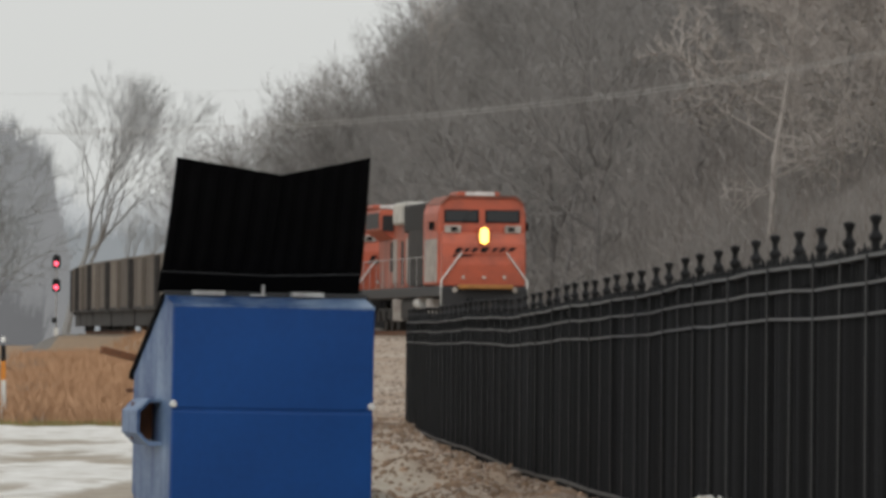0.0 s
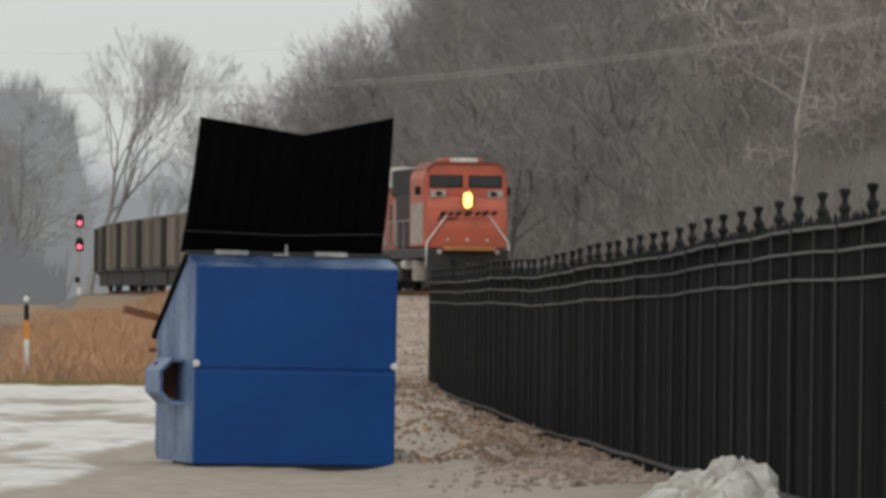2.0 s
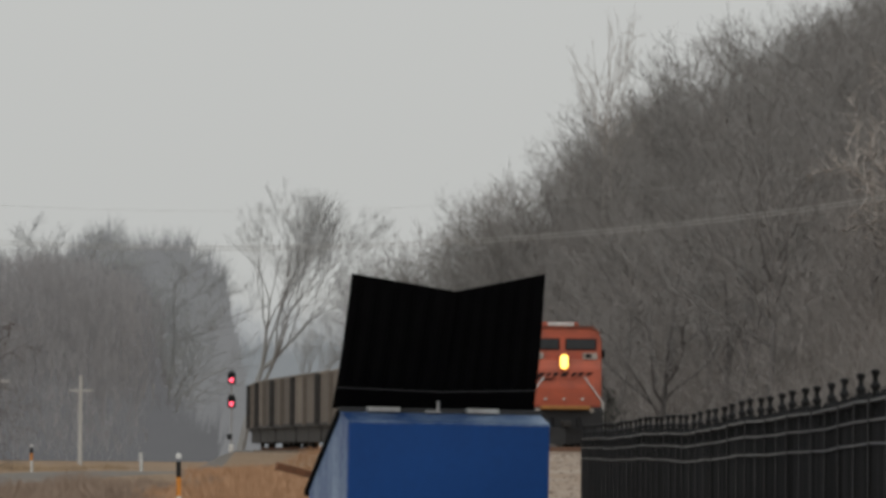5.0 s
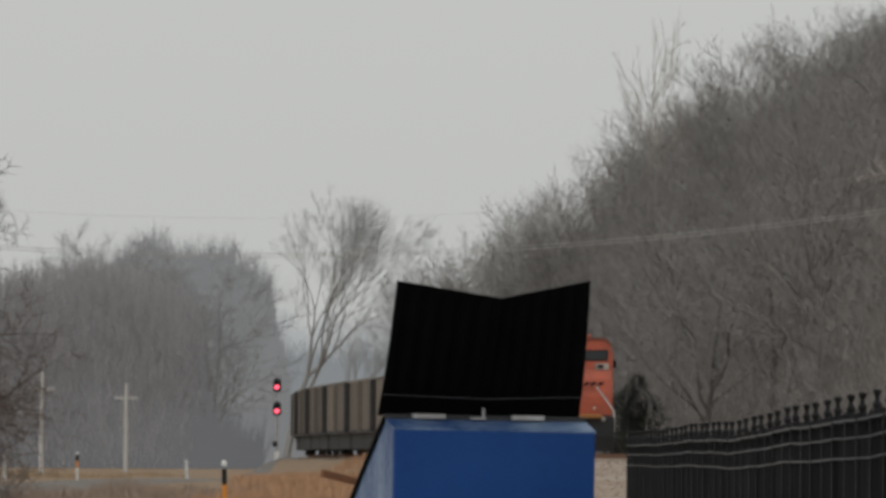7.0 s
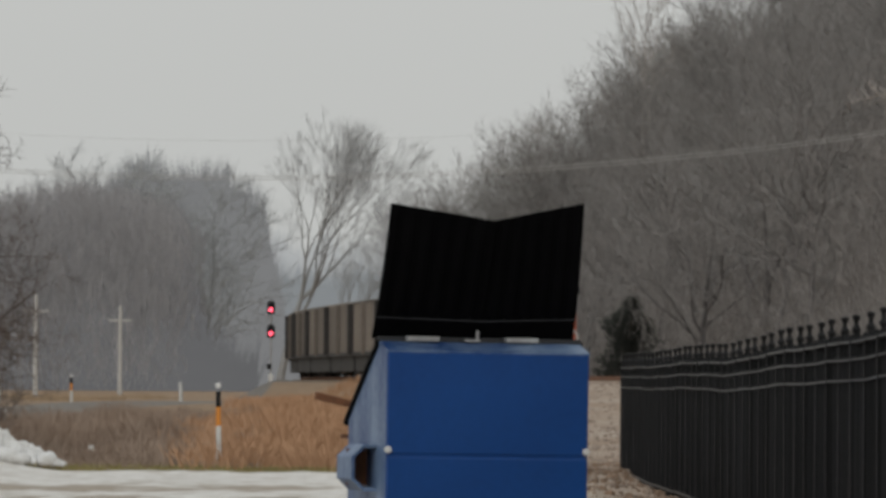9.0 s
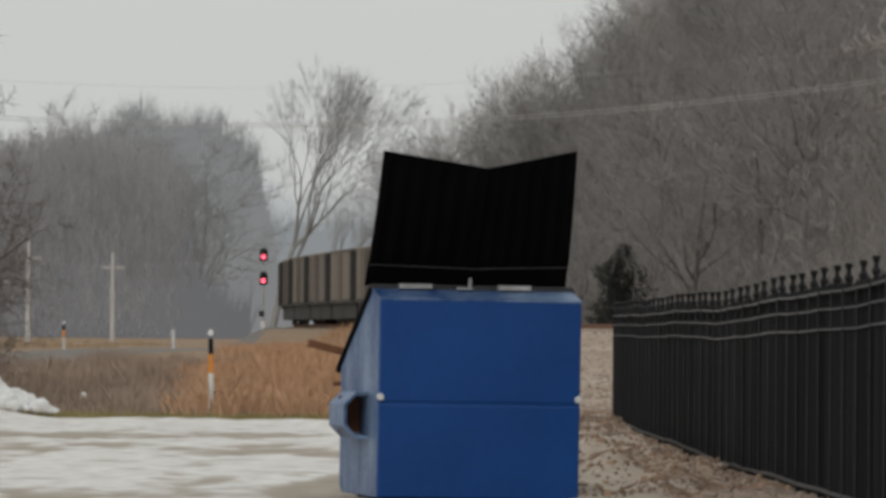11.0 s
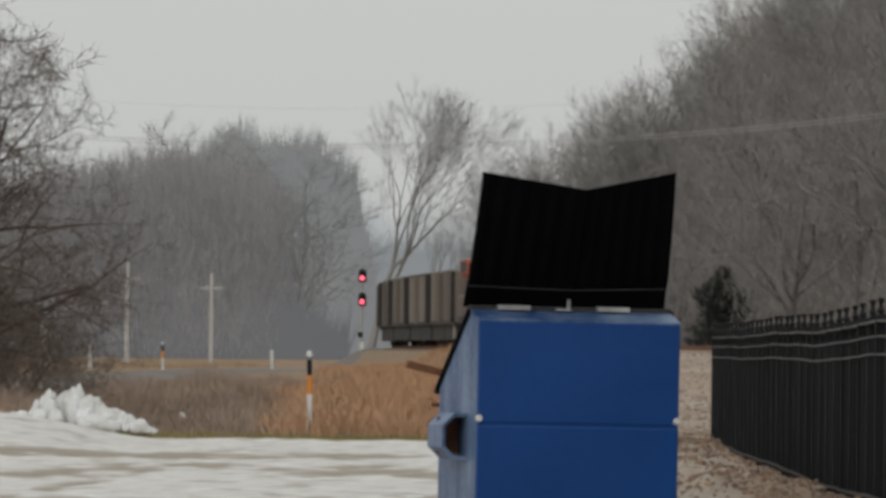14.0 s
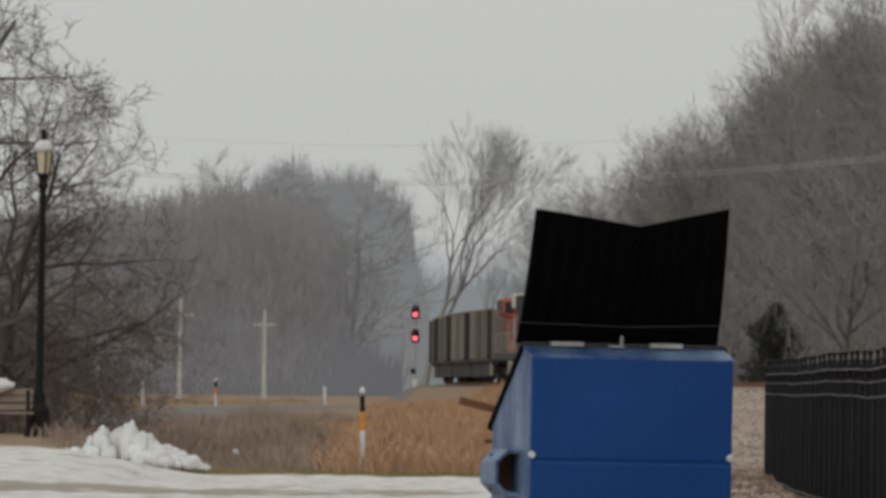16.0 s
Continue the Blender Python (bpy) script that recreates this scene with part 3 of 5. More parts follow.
def locomotive(front_lit):
    """Its front faces -y; the origin lies on the rails under its middle."""
    loco = thing("locomotive", "orange diesel freight locomotive with a lit headlight" if front_lit else "trailing orange diesel freight locomotive", "locomotive", pose(0, 0, 0), "coupled locomotives")
    L = 11.3
    part("frame", box(-1.52, 1.52, -L + 0.6, L - 0.4, 1.18, 1.55, 0.04), M_LOCO_DARK, loco, "dark walkway frame")
    # pilot with plough, coupler and hoses
    plough = [(-1.5, -L + 0.65), (-1.5, -L + 0.3), (0, -L - 0.1), (1.5, -L + 0.3), (1.5, -L + 0.65)]
    part("plough", prism(plough, "z", 0.12, 0.75, bevel=0.02), M_LOCO_DARK, loco, "black snow plough")
    part("pilot", box(-1.5, 1.5, -L + 0.35, -L + 0.6, 0.6, 1.5, 0.03), M_LOCO_DARK, loco)
    part("anticlimber", box(-0.95, 0.95, -L - 0.05, -L + 0.4, 1.46, 1.60, 0.03), M_FOOTPLATE, loco, "dusty yellow-brown footplate")
    for x in (-0.72, 0.0, 0.72):
        part("nose_light", rod((x, -L + 0.62, 1.86), (x, -L + 0.54, 1.86), 0.055), M_DUSTY_PALE, loco, "small pale lamp on the nose")
    part("coupler", box(-0.16, 0.16, -L - 0.45, -L + 0.4, 0.78, 1.02, 0.05), M_UNDER, loco)
    for x in (-0.6, -0.45, 0.45, 0.6):
        part("air_hose", rod((x, -L + 0.3, 1.15), (x * 1.1, -L + 0.02, 0.55), 0.03), M_BLACK, loco)
    for sx in (-1, 1):
        for k in range(4):
            part("step", box(sx * 1.28 - 0.22, sx * 1.28 + 0.22, -L + 0.55, -L + 0.95, 0.35 + k * 0.3, 0.39 + k * 0.3), M_LOCO_DARK, loco)
        part("ditch_light", rod((sx * 1.05, -L + 0.36, 1.42), (sx * 1.05, -L + 0.28, 1.42), 0.09), M_DUSTY, loco, "unlit round ditch light")
    # wide nose, sloping back
    nose = [(-L + 0.66, 1.55), (-L + 0.60, 2.3), (-L + 0.66, 3.05), (-L + 0.86, 3.42), (-L + 2.6, 3.50), (-L + 2.6, 1.55)]
    part("nose", prism(nose, "x", -1.47, 1.47, bevel=0.05), M_ORANGE, loco, "orange snub nose")
    cab = [(-1.54, 1.6), (-1.54, 4.12), (-1.44, 4.42), (-1.16, 4.66), (1.16, 4.66), (1.44, 4.42), (1.54, 4.12), (1.54, 1.6)]
    cab_ob = part("cab", prism(cab, "y", -L + 1.15, -L + 4.9, bevel=0.05), M_ORANGE, loco, "orange wide cab")
    part("cab_roof", prism([(-1.48, 4.42), (-1.18, 4.70), (1.18, 4.70), (1.48, 4.42), (1.43, 4.38), (1.15, 4.64), (-1.15, 4.64), (-1.43, 4.38)], "y", -L + 1.05, -L + 4.9), M_ROOF_DUST, cab_ob, "dusty dark orange roof edge")
    for x0, x1 in ((-1.28, -0.16), (0.16, 1.28)):
        part("windshield", box(x0, x1, -L + 1.10, -L + 1.18, 3.80, 4.17, 0.02), M_GLASS, cab_ob, "dark windshield")
        part("window_frame", box(x0 - 0.05, x1 + 0.05, -L + 1.12, -L + 1.16, 3.76, 4.21, 0.01), M_BLACK, cab_ob)
    part("wiper", rod((-0.7, -L + 1.08, 3.78), (-0.45, -L + 1.08, 4.05), 0.012), M_BLACK, cab_ob)
    for sx in (-1, 1):
        part("number_board", box(sx * 1.05 - 0.27, sx * 1.05 + 0.27, -L + 0.80, -L + 1.2, 3.40, 3.66, 0.02), M_DUSTY, cab_ob, "dusty pale number board")
        part("number_bar", box(sx * 1.0 - 0.13, sx * 1.0 + 0.09, -L + 0.775, -L + 0.805, 3.46, 3.61), M_BLACK, cab_ob, "black bar on a number board")
        part("side_window", box(sx * 1.50 - 0.03, sx * 1.50 + 0.04, -L + 2.2, -L + 4.2, 3.25, 3.85, 0.02), M_GLASS, cab_ob)
        part("mirror", box(sx * 1.66 - 0.1, sx * 1.66 + 0.1, -L + 1.9, -L + 1.95, 3.5, 3.8), M_BLACK, cab_ob)
    part("headlight_housing", box(-0.2, 0.2, -L + 0.58, -L + 1.25, 2.98, 3.58, 0.04), M_ORANGE, loco)
    light = M_LAMP if front_lit else M_WHITE
    oval = [(0.15 * math.sin(a), 3.30 + 0.15 * math.cos(a) + (0.13 if math.cos(a) > 0 else -0.13)) for a in (k * math.pi / 10 + 0.05 for k in range(20))]
    part("headlight", prism(oval, "y", -L + 0.53, -L + 0.585), light, loco, "glowing amber headlight" if front_lit else "unlit headlight")
    # lettering across the nose as plain slanted bars
    for x, w, z, h in ((-0.92, 0.26, 2.78, 0.15), (-0.62, 0.2, 2.79, 0.12), (-0.34, 0.24, 2.80, 0.13), (0.0, 0.3, 2.80, 0.16), (0.36, 0.22, 2.81, 0.12), (0.64, 0.24, 2.82, 0.13), (0.96, 0.26, 2.83, 0.11), (-1.02, 0.24, 2.60, 0.07), (-0.62, 0.5, 2.61, 0.06)):
        h *= 1.3
        bar = [(x - w / 2, z - h / 2), (x - w / 2 + 0.1, z + h / 2), (x + w / 2 + 0.06, z + h / 2), (x + w / 2 - 0.1, z - h / 2 + 0.02)]
        part("nose_bar", prism(bar, "y", -L + 0.595, -L + 0.70), M_BLACK, loco, "black lettering bar")
    part("roof_unit", box(-0.75, 0.75, -L + 2.0, -L + 3.9, 4.68, 4.86, 0.05), M_ORANGE, loco)
    part("horn", box(-0.5, 0.5, -L + 1.5, -L + 1.8, 4.70, 4.84, 0.03), M_WHITE, loco, "pale roof horn")
    # long hood with doors, grilles, fans and flared radiators
    part("hood", box(-0.95, 0.95, -L + 4.9, L - 1.0, 1.55, 4.25, 0.08), M_ORANGE_WORN, loco, "orange long hood")
    part("inverter_cabinet", box(-1.34, -0.9, -L + 4.95, -L + 10.4, 1.6, 3.62, 0.04), M_UNDER, loco, "grimy dark electrical cabinet")
    part("dynamic_brake_box", box(-1.34, 1.30, -L + 4.95, -L + 11.6, 3.55, 4.56, 0.08), M_BLACK, loco, "black roof equipment box")
    for k in range(7):
        y = -L + 8.8 + k * 1.25
        for sx in (-1, 1):
            part("hood_door", box(sx * 0.955 - 0.02, sx * 0.955 + 0.02, y, y + 1.1, 1.75, 3.4, 0.015), M_DUSTY if k in (3, 6) else M_ORANGE_WORN, loco)
    part("grille", box(-1.0, 1.0, -L + 8.6, -L + 12.5, 3.55, 4.1), M_LOCO_DARK, loco)
    flare = [(-0.96, 3.4), (-1.5, 3.75), (-1.5, 4.5), (1.5, 4.5), (1.5, 3.75), (0.96, 3.4)]
    part("radiator", prism(flare, "y", L - 5.4, L - 1.2, bevel=0.04), M_ORANGE, loco, "flared orange radiator housing")
    part("radiator_grille", box(-1.40, -0.98, L - 5.46, L - 5.40, 3.72, 4.30), M_LOCO_DARK, loco, "dark radiator grille")
    for sx in (-1, 1):
        part("side_grille", box(sx * 1.49 - 0.03, sx * 1.49 + 0.03, L - 5.2, L - 1.6, 3.82, 4.40), M_LOCO_DARK, loco)
    for k in range(3):
        part("roof_fan", rod((0, L - 5.6 + k * 1.7, 4.5), (0, L - 5.6 + k * 1.7, 4.6), 0.72, 0.72, 18), M_LOCO_DARK, loco)
    part("exhaust_stack", box(-0.3, 0.3, -0.2, 0.9, 4.24, 4.62, 0.03), M_LOCO_DARK, loco)
    part("roof_housing", box(-1.14, 1.0, -L + 12.6, -L + 16.2, 3.90, 4.72, 0.1), M_DUSTY_PALE, loco, "pale grey roof housing")
    part("fuel_tank", box(-1.42, 1.42, -3.0, 3.0, 0.35, 1.15, 0.12), M_UNDER, loco, "grimy fuel tank")
    for sx in (-1, 1):
        part("air_tank", rod((sx * 1.25, -4.4, 1.0), (sx * 1.25, -3.1, 1.0), 0.2), M_WHITE, loco, "pale air tank")
        part("cab_corner", box(sx * 1.53 - 0.02, sx * 1.53 + 0.02, -L + 1.3, -L + 4.5, 1.7, 3.2), M_DUSTY, loco, "dusty pale panel on the cab side")
        for yy in (-L + 1.05, L - 0.9):
            part("step_panel", box(sx * 1.36 - 0.25, sx * 1.36 + 0.20, yy + 2.3, yy + 2.42, 0.36, 1.12, 0.02), M_DUSTY, loco, "white step panel")
        part("tank_plate", box(sx * 1.42 - 0.30, sx * 1.42 + 0.14, 0.2, 0.3, 0.35, 1.15, 0.03), M_DUSTY, loco, "pale plate on the fuel tank")
        for k in range(4):
            part("louvre", box(sx * 0.97 - 0.02, sx * 0.97 + 0.02, -L + 8.0 + k * 3.1, -L + 8.7 + k * 3.1, 1.7 + 0.5 * (k % 2), 3.3), M_UNDER, loco, "dark louvred door")
    # white handrails: front bend and side stanchions
    for sx in (-1, 1):
        part("front_handrail", rod((sx * 0.78, -L + 0.5, 2.72), (sx * 1.5, -L + 0.5, 1.75), 0.032), M_WHITE, loco, "white bent handrail")
        part("front_handrail", rod((sx * 1.5, -L + 0.5, 1.78), (sx * 1.5, -L + 0.52, 0.9), 0.038), M_WHITE, loco)
        part("side_handrail", rod((sx * 1.5, -L + 5.0, 2.6), (sx * 1.5, L - 0.8, 2.6), 0.018), M_STEEL, loco)
        for k in range(10):
            y = -L + 5.0 + k * 1.87
            part("stanchion", rod((sx * 1.5, y, 1.5), (sx * 1.5, y, 2.6), 0.014), M_STEEL, loco)
    part("front_crossrail", rod((-0.78, -L + 0.5, 2.70), (0.78, -L + 0.5, 2.70), 0.022), M_ORANGE, loco)
    truck(loco, -L + 4.3, 3)
    truck(loco, L - 4.3, 3)
    return loco


def hopper_car():
    car = thing("coal_car", "weathered brown-grey open coal car", "railway car", pose(0, 0, 0), "coal cars in the train")
    L, W, H0, H1 = 7.75, 1.55, 1.22, 3.95
    for sx in (-1, 1):
        for ya, yb in ((-L, 0), (0.01, L)):
            part("side_sheet", box(sx * W - 0.03, sx * W + 0.03, ya, yb, H0, H1, 0.01), M_HOPPER, car, "dusty aluminium side")
            # dark sheet added under each side, filling the see-through gaps between the wheels
            part("gap_filler", box(sx * (W - 0.12) - 0.02, sx * (W - 0.12) + 0.02, ya + 0.1, yb - 0.1, 0.30, H0), M_UNDER, car)
        part("top_chord", box(sx * W - 0.07, sx * W + 0.07, -L - 0.02, L + 0.02, H1 - 0.04, H1 + 0.1, 0.02), M_HOPPER, car)
        part("side_sill", box(sx * W - 0.08, sx * W + 0.08, -L, L, H0 - 0.1, H0 + 0.12, 0.02), M_UNDER, car)
        for k in range(9):
            y = -L + 0.2 + k * (2 * L - 0.4) / 8
            d = 0.26 if k in (0, 8, 4) else 0.07
            # end ribs coloured dark, standing in for the shaded gaps between cars
            part("rib", box(sx * (W + d / 2) - d / 2, sx * (W + d / 2) + d / 2, y - 0.08, y + 0.08, H0, H1, 0.01), M_UNDER if k in (0, 8) else M_HOPPER, car)
    for y in (-L, L):
        part("end_sheet", box(-W, W, y - 0.03, y + 0.03, H0, H1, 0.01), M_HOPPER, car)
        part("end_sill", box(-W, W, y - 0.1, y + 0.1, H0 - 0.2, H0, 0.02), M_UNDER, car)
    heap = bmesh.new()
    rows = [[heap.verts.new((W * 0.98 * (2 * i / 6 - 1), -L + 0.05 + (2 * L - 0.1) * j / 16, H1 - 0.25 + 0.22 * math.sin(math.pi * i / 6) + 0.12 * math.sin(j * 1.3))) for i in range(7)] for j in range(17)]
    for a, b in zip(rows, rows[1:]):
        for k in range(6):
            heap.faces.new((a[k], a[k + 1], b[k + 1], b[k]))
    part("coal_heap", heap, M_COAL, car, "black coal load", smooth=True)
    part("belly", box(-1.4, 1.4, -L + 2.9, L - 2.9, 0.35, H0, 0.1), M_UNDER, car, "dark underframe")
    part("centre_sill", box(-0.3, 0.3, -L - 0.3, L + 0.3, 0.75, 1.0), M_UNDER, car)
    truck(car, -L + 1.9, 2, r=0.46)
    truck(car, L - 1.9, 2, r=0.46)
    return car


# the rail line, as lengths along it
LINE = []
_y, _s = 130.0, 0.0
while _y < 630:
    LINE.append((_s, _y))
    _s += math.hypot(0.5, rail_x(_y + 0.5) - rail_x(_y))
    _y += 0.5


def on_line(s):
    s = min(max(s, 0.0), LINE[-1][0])
    lo, hi = 0, len(LINE) - 1
    while hi - lo > 1:
        mid = (lo + hi) // 2
        lo, hi = (mid, hi) if LINE[mid][0] <= s else (lo, mid)
    k = (s - LINE[lo][0]) / (LINE[hi][0] - LINE[lo][0])
    y = LINE[lo][1] + k * (LINE[hi][1] - LINE[lo][1])
    return Vector((rail_x(y), y, rail_z(y)))


def line_at(y):
    return min(LINE, key=lambda p: abs(p[1] - y))[0]


START, SPEED = line_at(215.0), 5.0      # the leading coupler at 0 s, and the pace at which the train backs away


def ride(middle, half):
    a, b = on_line(middle - half), on_line(middle + half)
    d = b - a
    c = (a + b) / 2
    return Matrix.Translation(c) @ Matrix.Rotation(math.atan2(-d.x, d.y), 4, "Z") @ Matrix.Rotation(math.atan2(d.z, d.xy.length), 4, "X")


TRAIN = []
TRAIN.append((locomotive(True), 11.3, 7.0))
TRAIN.append((locomotive(False), 11.3 + 22.9, 7.0))
first_car = hopper_car()
for k in range(10):
    TRAIN.append((first_car if k == 0 else copy_thing(first_car, pose(0, 0, 0)), 45.9 + 8.05 + k * 16.1, 5.8))

# rails and sleepers
for off in (-0.75, 0.75):
    verts, faces = [], []
    for k in range(0, len(LINE), 4):
        y = LINE[k][1]
        for dx, dz in ((-0.04, -0.17), (-0.04, 0.0), (0.04, 0.0), (0.04, -0.17)):
            verts.append((rail_x(y) + off + dx, y, rail_z(y) + dz))
        if k:
            i = len(verts) - 8
            faces += [(i + q, i + (q + 1) % 4, i + 4 + (q + 1) % 4, i + 4 + q) for q in range(4)]
    tagged(raw("rail", verts, faces, M_RUST), "rusty steel rail on ballast", "rail", "rails", "structure")
verts, faces = [], []
s = 0.0
while s < LINE[-1][0]:
    p = on_line(s)
    i = len(verts)
    verts += [(p.x + a * 1.3, p.y + b * 0.11, p.z - 0.17 + c) for c in (-0.16, 0) for a, b in ((-1, -1), (1, -1), (1, 1), (-1, 1))]
    faces += [(i + 4, i + 5, i + 6, i + 7)] + [(i + q, i + (q + 1) % 4, i + 4 + (q + 1) % 4, i + 4 + q) for q in range(4)]
    s += 0.6
tagged(raw("sleepers", verts, faces, M_BENCH), "weathered wooden sleepers under the rails", "sleepers", kind="stuff")


# ---- trees ----
def tree_data(seed, height, trunk, spread=0.55, levels=4, kids=(9, 7, 6, 5), lean=0.0, first=0.25, twig=0.012, upright=0.35, reach=1.0):
    """Vertices and faces of a bare tree: tapered limbs that fork down to twigs. Two lists: trunk with limbs, and twigs."""
    rng = random.Random(seed)
    wood, fine = ([], []), ([], [])

    def limb(store, pts, radii, sides):
        verts, faces = store
        base = None
        for p, r, d in pts_with_dirs(pts, radii):
            u = d.orthogonal().normalized()
            w = d.cross(u)
            i = len(verts)
            verts.extend((p + (u * math.cos(a) + w * math.sin(a)) * r).to_tuple() for a in (k * 2 * math.pi / sides for k in range(sides)))
            if base is not None:
                faces.extend((base + k, base + (k + 1) % sides, i + (k + 1) % sides, i + k) for k in range(sides))
            base = i

    def pts_with_dirs(pts, radii):
        for k, p in enumerate(pts):
            q = pts[min(k + 1, len(pts) - 1)] - pts[max(k - 1, 0)]
            yield p, radii[k], q.normalized()

    def grow(start, way, length, radius, level):
        steps = (7, 5, 4, 3, 2)[level]
        pts, radii = [start], [radius]
        d = way.normalized()
        wob = (0.10, 0.20, 0.25, 0.3, 0.3)[level]
        for k in range(steps):
            d = (d + Vector((rng.gauss(0, wob), rng.gauss(0, wob), rng.gauss(0, wob * 0.6) + upright * 0.12 * level))).normalized()
            pts.append(pts[-1] + d * length / steps)
            radii.append(max(twig * 0.5, radius * (1 - 0.82 * (k + 1) / steps)))
        if level >= levels:
            verts, faces = fine
            axis = (pts[-1] - start).normalized()
            u = axis.orthogonal().normalized()
            w = axis.cross(u)
            i = len(verts)
            verts.extend((start + (u * math.cos(a) + w * math.sin(a)) * twig).to_tuple() for a in (0, 2.094, 4.189))
            verts.append(pts[-1].to_tuple())
            faces.extend(((i, i + 1, i + 3), (i + 1, i + 2, i + 3), (i + 2, i, i + 3)))
            return
        if level >= levels - 1:
            limb(fine, pts, [max(r, twig * (1 - 0.6 * k / steps)) for k, r in enumerate(radii)], 3)
        else:
            limb(wood, pts, radii, 7 if level == 0 else 5 if level == 1 else 4)
        n = kids[level]
        for k in range(n):
            f = (first if level == 0 else 0.2) + (1 - (first if level == 0 else 0.2)) * (k + rng.random() * 0.8) / n
            f = min(f, 0.97)
            i = min(int(f * steps), steps - 1)
            p = pts[i].lerp(pts[i + 1], f * steps - i)
            axis = (pts[i + 1] - pts[i]).normalized()
            out = axis.orthogonal().normalized()
            out.rotate(Matrix.Rotation(rng.uniform(0, 2 * math.pi), 3, axis))
            tilt = rng.uniform(0.55, 1.0) * spread * 2.0
            way2 = axis * math.cos(tilt) + out * math.sin(tilt)
            grow(p, way2, length * rng.uniform(0.36, 0.6) * (1.15 - 0.5 * f) * (reach if level else 1.0), radii[i] * rng.uniform(0.4, 0.6), level + 1)

    grow(Vector((0, 0, -0.3)), Vector((lean, 0, 1)), height * 0.85, trunk, 0)
    return wood, fine


def forked_tree(seed, height, trunk, lean, depth=8):
    """A tree that forks again and again into a rounded, upswept crown."""
    rng = random.Random(seed)
    wood, fine = ([], []), ([], [])

    def piece(store, a, b, r0, r1, sides):
        verts, faces = store
        d = (b - a).normalized()
        u = d.orthogonal().normalized()
        w = d.cross(u)
        i = len(verts)
        for p, r in ((a, r0), (b, r1)):
            verts.extend((p + (u * math.cos(q) + w * math.sin(q)) * r).to_tuple() for q in (k * 2 * math.pi / sides for k in range(sides)))
        faces.extend((i + k, i + (k + 1) % sides, i + sides + (k + 1) % sides, i + sides + k) for k in range(sides))

    def grow(p, way, length, radius, level):
        mid = p + (way + Vector((rng.gauss(0, 0.07), rng.gauss(0, 0.07), 0))).normalized() * length * 0.5
        way = (way + Vector((rng.gauss(0, 0.09), rng.gauss(0, 0.09), 0.07))).normalized()
        end = mid + way * length * 0.5
        store, sides = (wood, 6) if level < 3 else (wood, 4) if level < 5 else (fine, 3)
        piece(store, p, mid, radius, radius * 0.86, sides)
        piece(store, mid, end, radius * 0.86, radius * 0.72, sides)
        if level >= depth:
            return
        for k in range(3 if level in (1, 2, 5) or rng.random() < 0.25 else 2):
            out = way.orthogonal().normalized()
            out.rotate(Matrix.Rotation(rng.uniform(0, 2 * math.pi), 3, way))
            tilt = rng.uniform(0.18, 0.50) if k else rng.uniform(0.05, 0.28)
            grow(end, way * math.cos(tilt) + out * math.sin(tilt), length * rng.uniform(0.70, 0.90), max(0.007, radius * rng.uniform(0.48, 0.68)), level + 1)

    grow(Vector((0, 0, -0.4)), Vector((lean, 0, 1)).normalized(), height * 0.2, trunk, 0)
    return wood, fine


TREES = {}


def tree_meshes(key, **how):
    wood, fine = forked_tree(**how) if "depth" in how else tree_data(**how)
    made = []
    for name, (verts, faces) in (("trunk", wood), ("crown", fine)):
        me = bpy.data.meshes.new(name)
        me.from_pydata(verts, [], faces)
        made.append(me)
    TREES[key] = made
    return made


def plant(key, m, material, label, group="", name="bare_tree", bark=None):
    top = thing(name, label, "tree", m, group)
    for part_name, me in zip(("trunk", "crown"), TREES[key]):
        ob = new(part_name, me)
        ob.parent = top
        if not me.materials:
            me.materials.append(bark if bark and part_name == "trunk" else material)
    return top


def sized(x, y, z, turn, scale, thick=1.0):
    return Matrix.Translation((x, y, z)) @ Matrix.Rotation(radians(turn), 4, "Z") @ Matrix.Diagonal((scale * thick, scale * thick, scale, 1))


for k in range(5):
    tree_meshes("hill%d" % k, seed=20 + k, height=13.0, trunk=0.16, spread=0.5, levels=3, kids=(16, 9, 6), first=0.18, twig=0.014, upright=0.5, reach=1.25)
for k in range(4):
    tree_meshes("far%d" % k, seed=90 + k, height=13.0, trunk=0.16, spread=0.55, levels=3, kids=(16, 10, 10), first=0.1, twig=0.016, upright=0.5, reach=1.2)
tree_meshes("pale", seed=41, height=15, trunk=0.17, spread=0.33, levels=3, kids=(18, 7, 5), first=0.35, twig=0.015, upright=0.35)
tree_meshes("arch", seed=57, height=9, trunk=0.09, spread=0.75, levels=3, kids=(13, 9, 10), first=0.1, twig=0.02, upright=0.25)
tree_meshes("big", seed=5, height=24.0, trunk=0.40, lean=0.20, depth=9)
tree_meshes("slim", seed=12, height=19, trunk=0.26, lean=0.35, depth=7)
tree_meshes("verge", seed=71, height=11, trunk=0.22, spread=0.62, levels=4, kids=(13, 8, 6, 7), first=0.1, twig=0.008, upright=0.1, reach=1.15)

# the wooded hill's skyline: how high the treetops stand, by direction from the lot
CREST = [(-0.052, 0.0200), (-0.0282, 0.0290), (-0.0205, 0.0350), (-0.0174, 0.0428), (-0.0128, 0.0503), (-0.0058, 0.0510), (0.0007, 0.0508), (0.0027, 0.0556), (0.0150, 0.0598), (0.0220, 0.0653), (0.0337, 0.0700), (0.06, 0.077), (0.12, 0.085)]


def crest(a):
    a = min(max(a, CREST[0][0]), CREST[-1][0])
    for (a0, e0), (a1, e1) in zip(CREST, CREST[1:]):
        if a <= a1:
            return e0 + (e1 - e0) * (a - a0) / (a1 - a0)


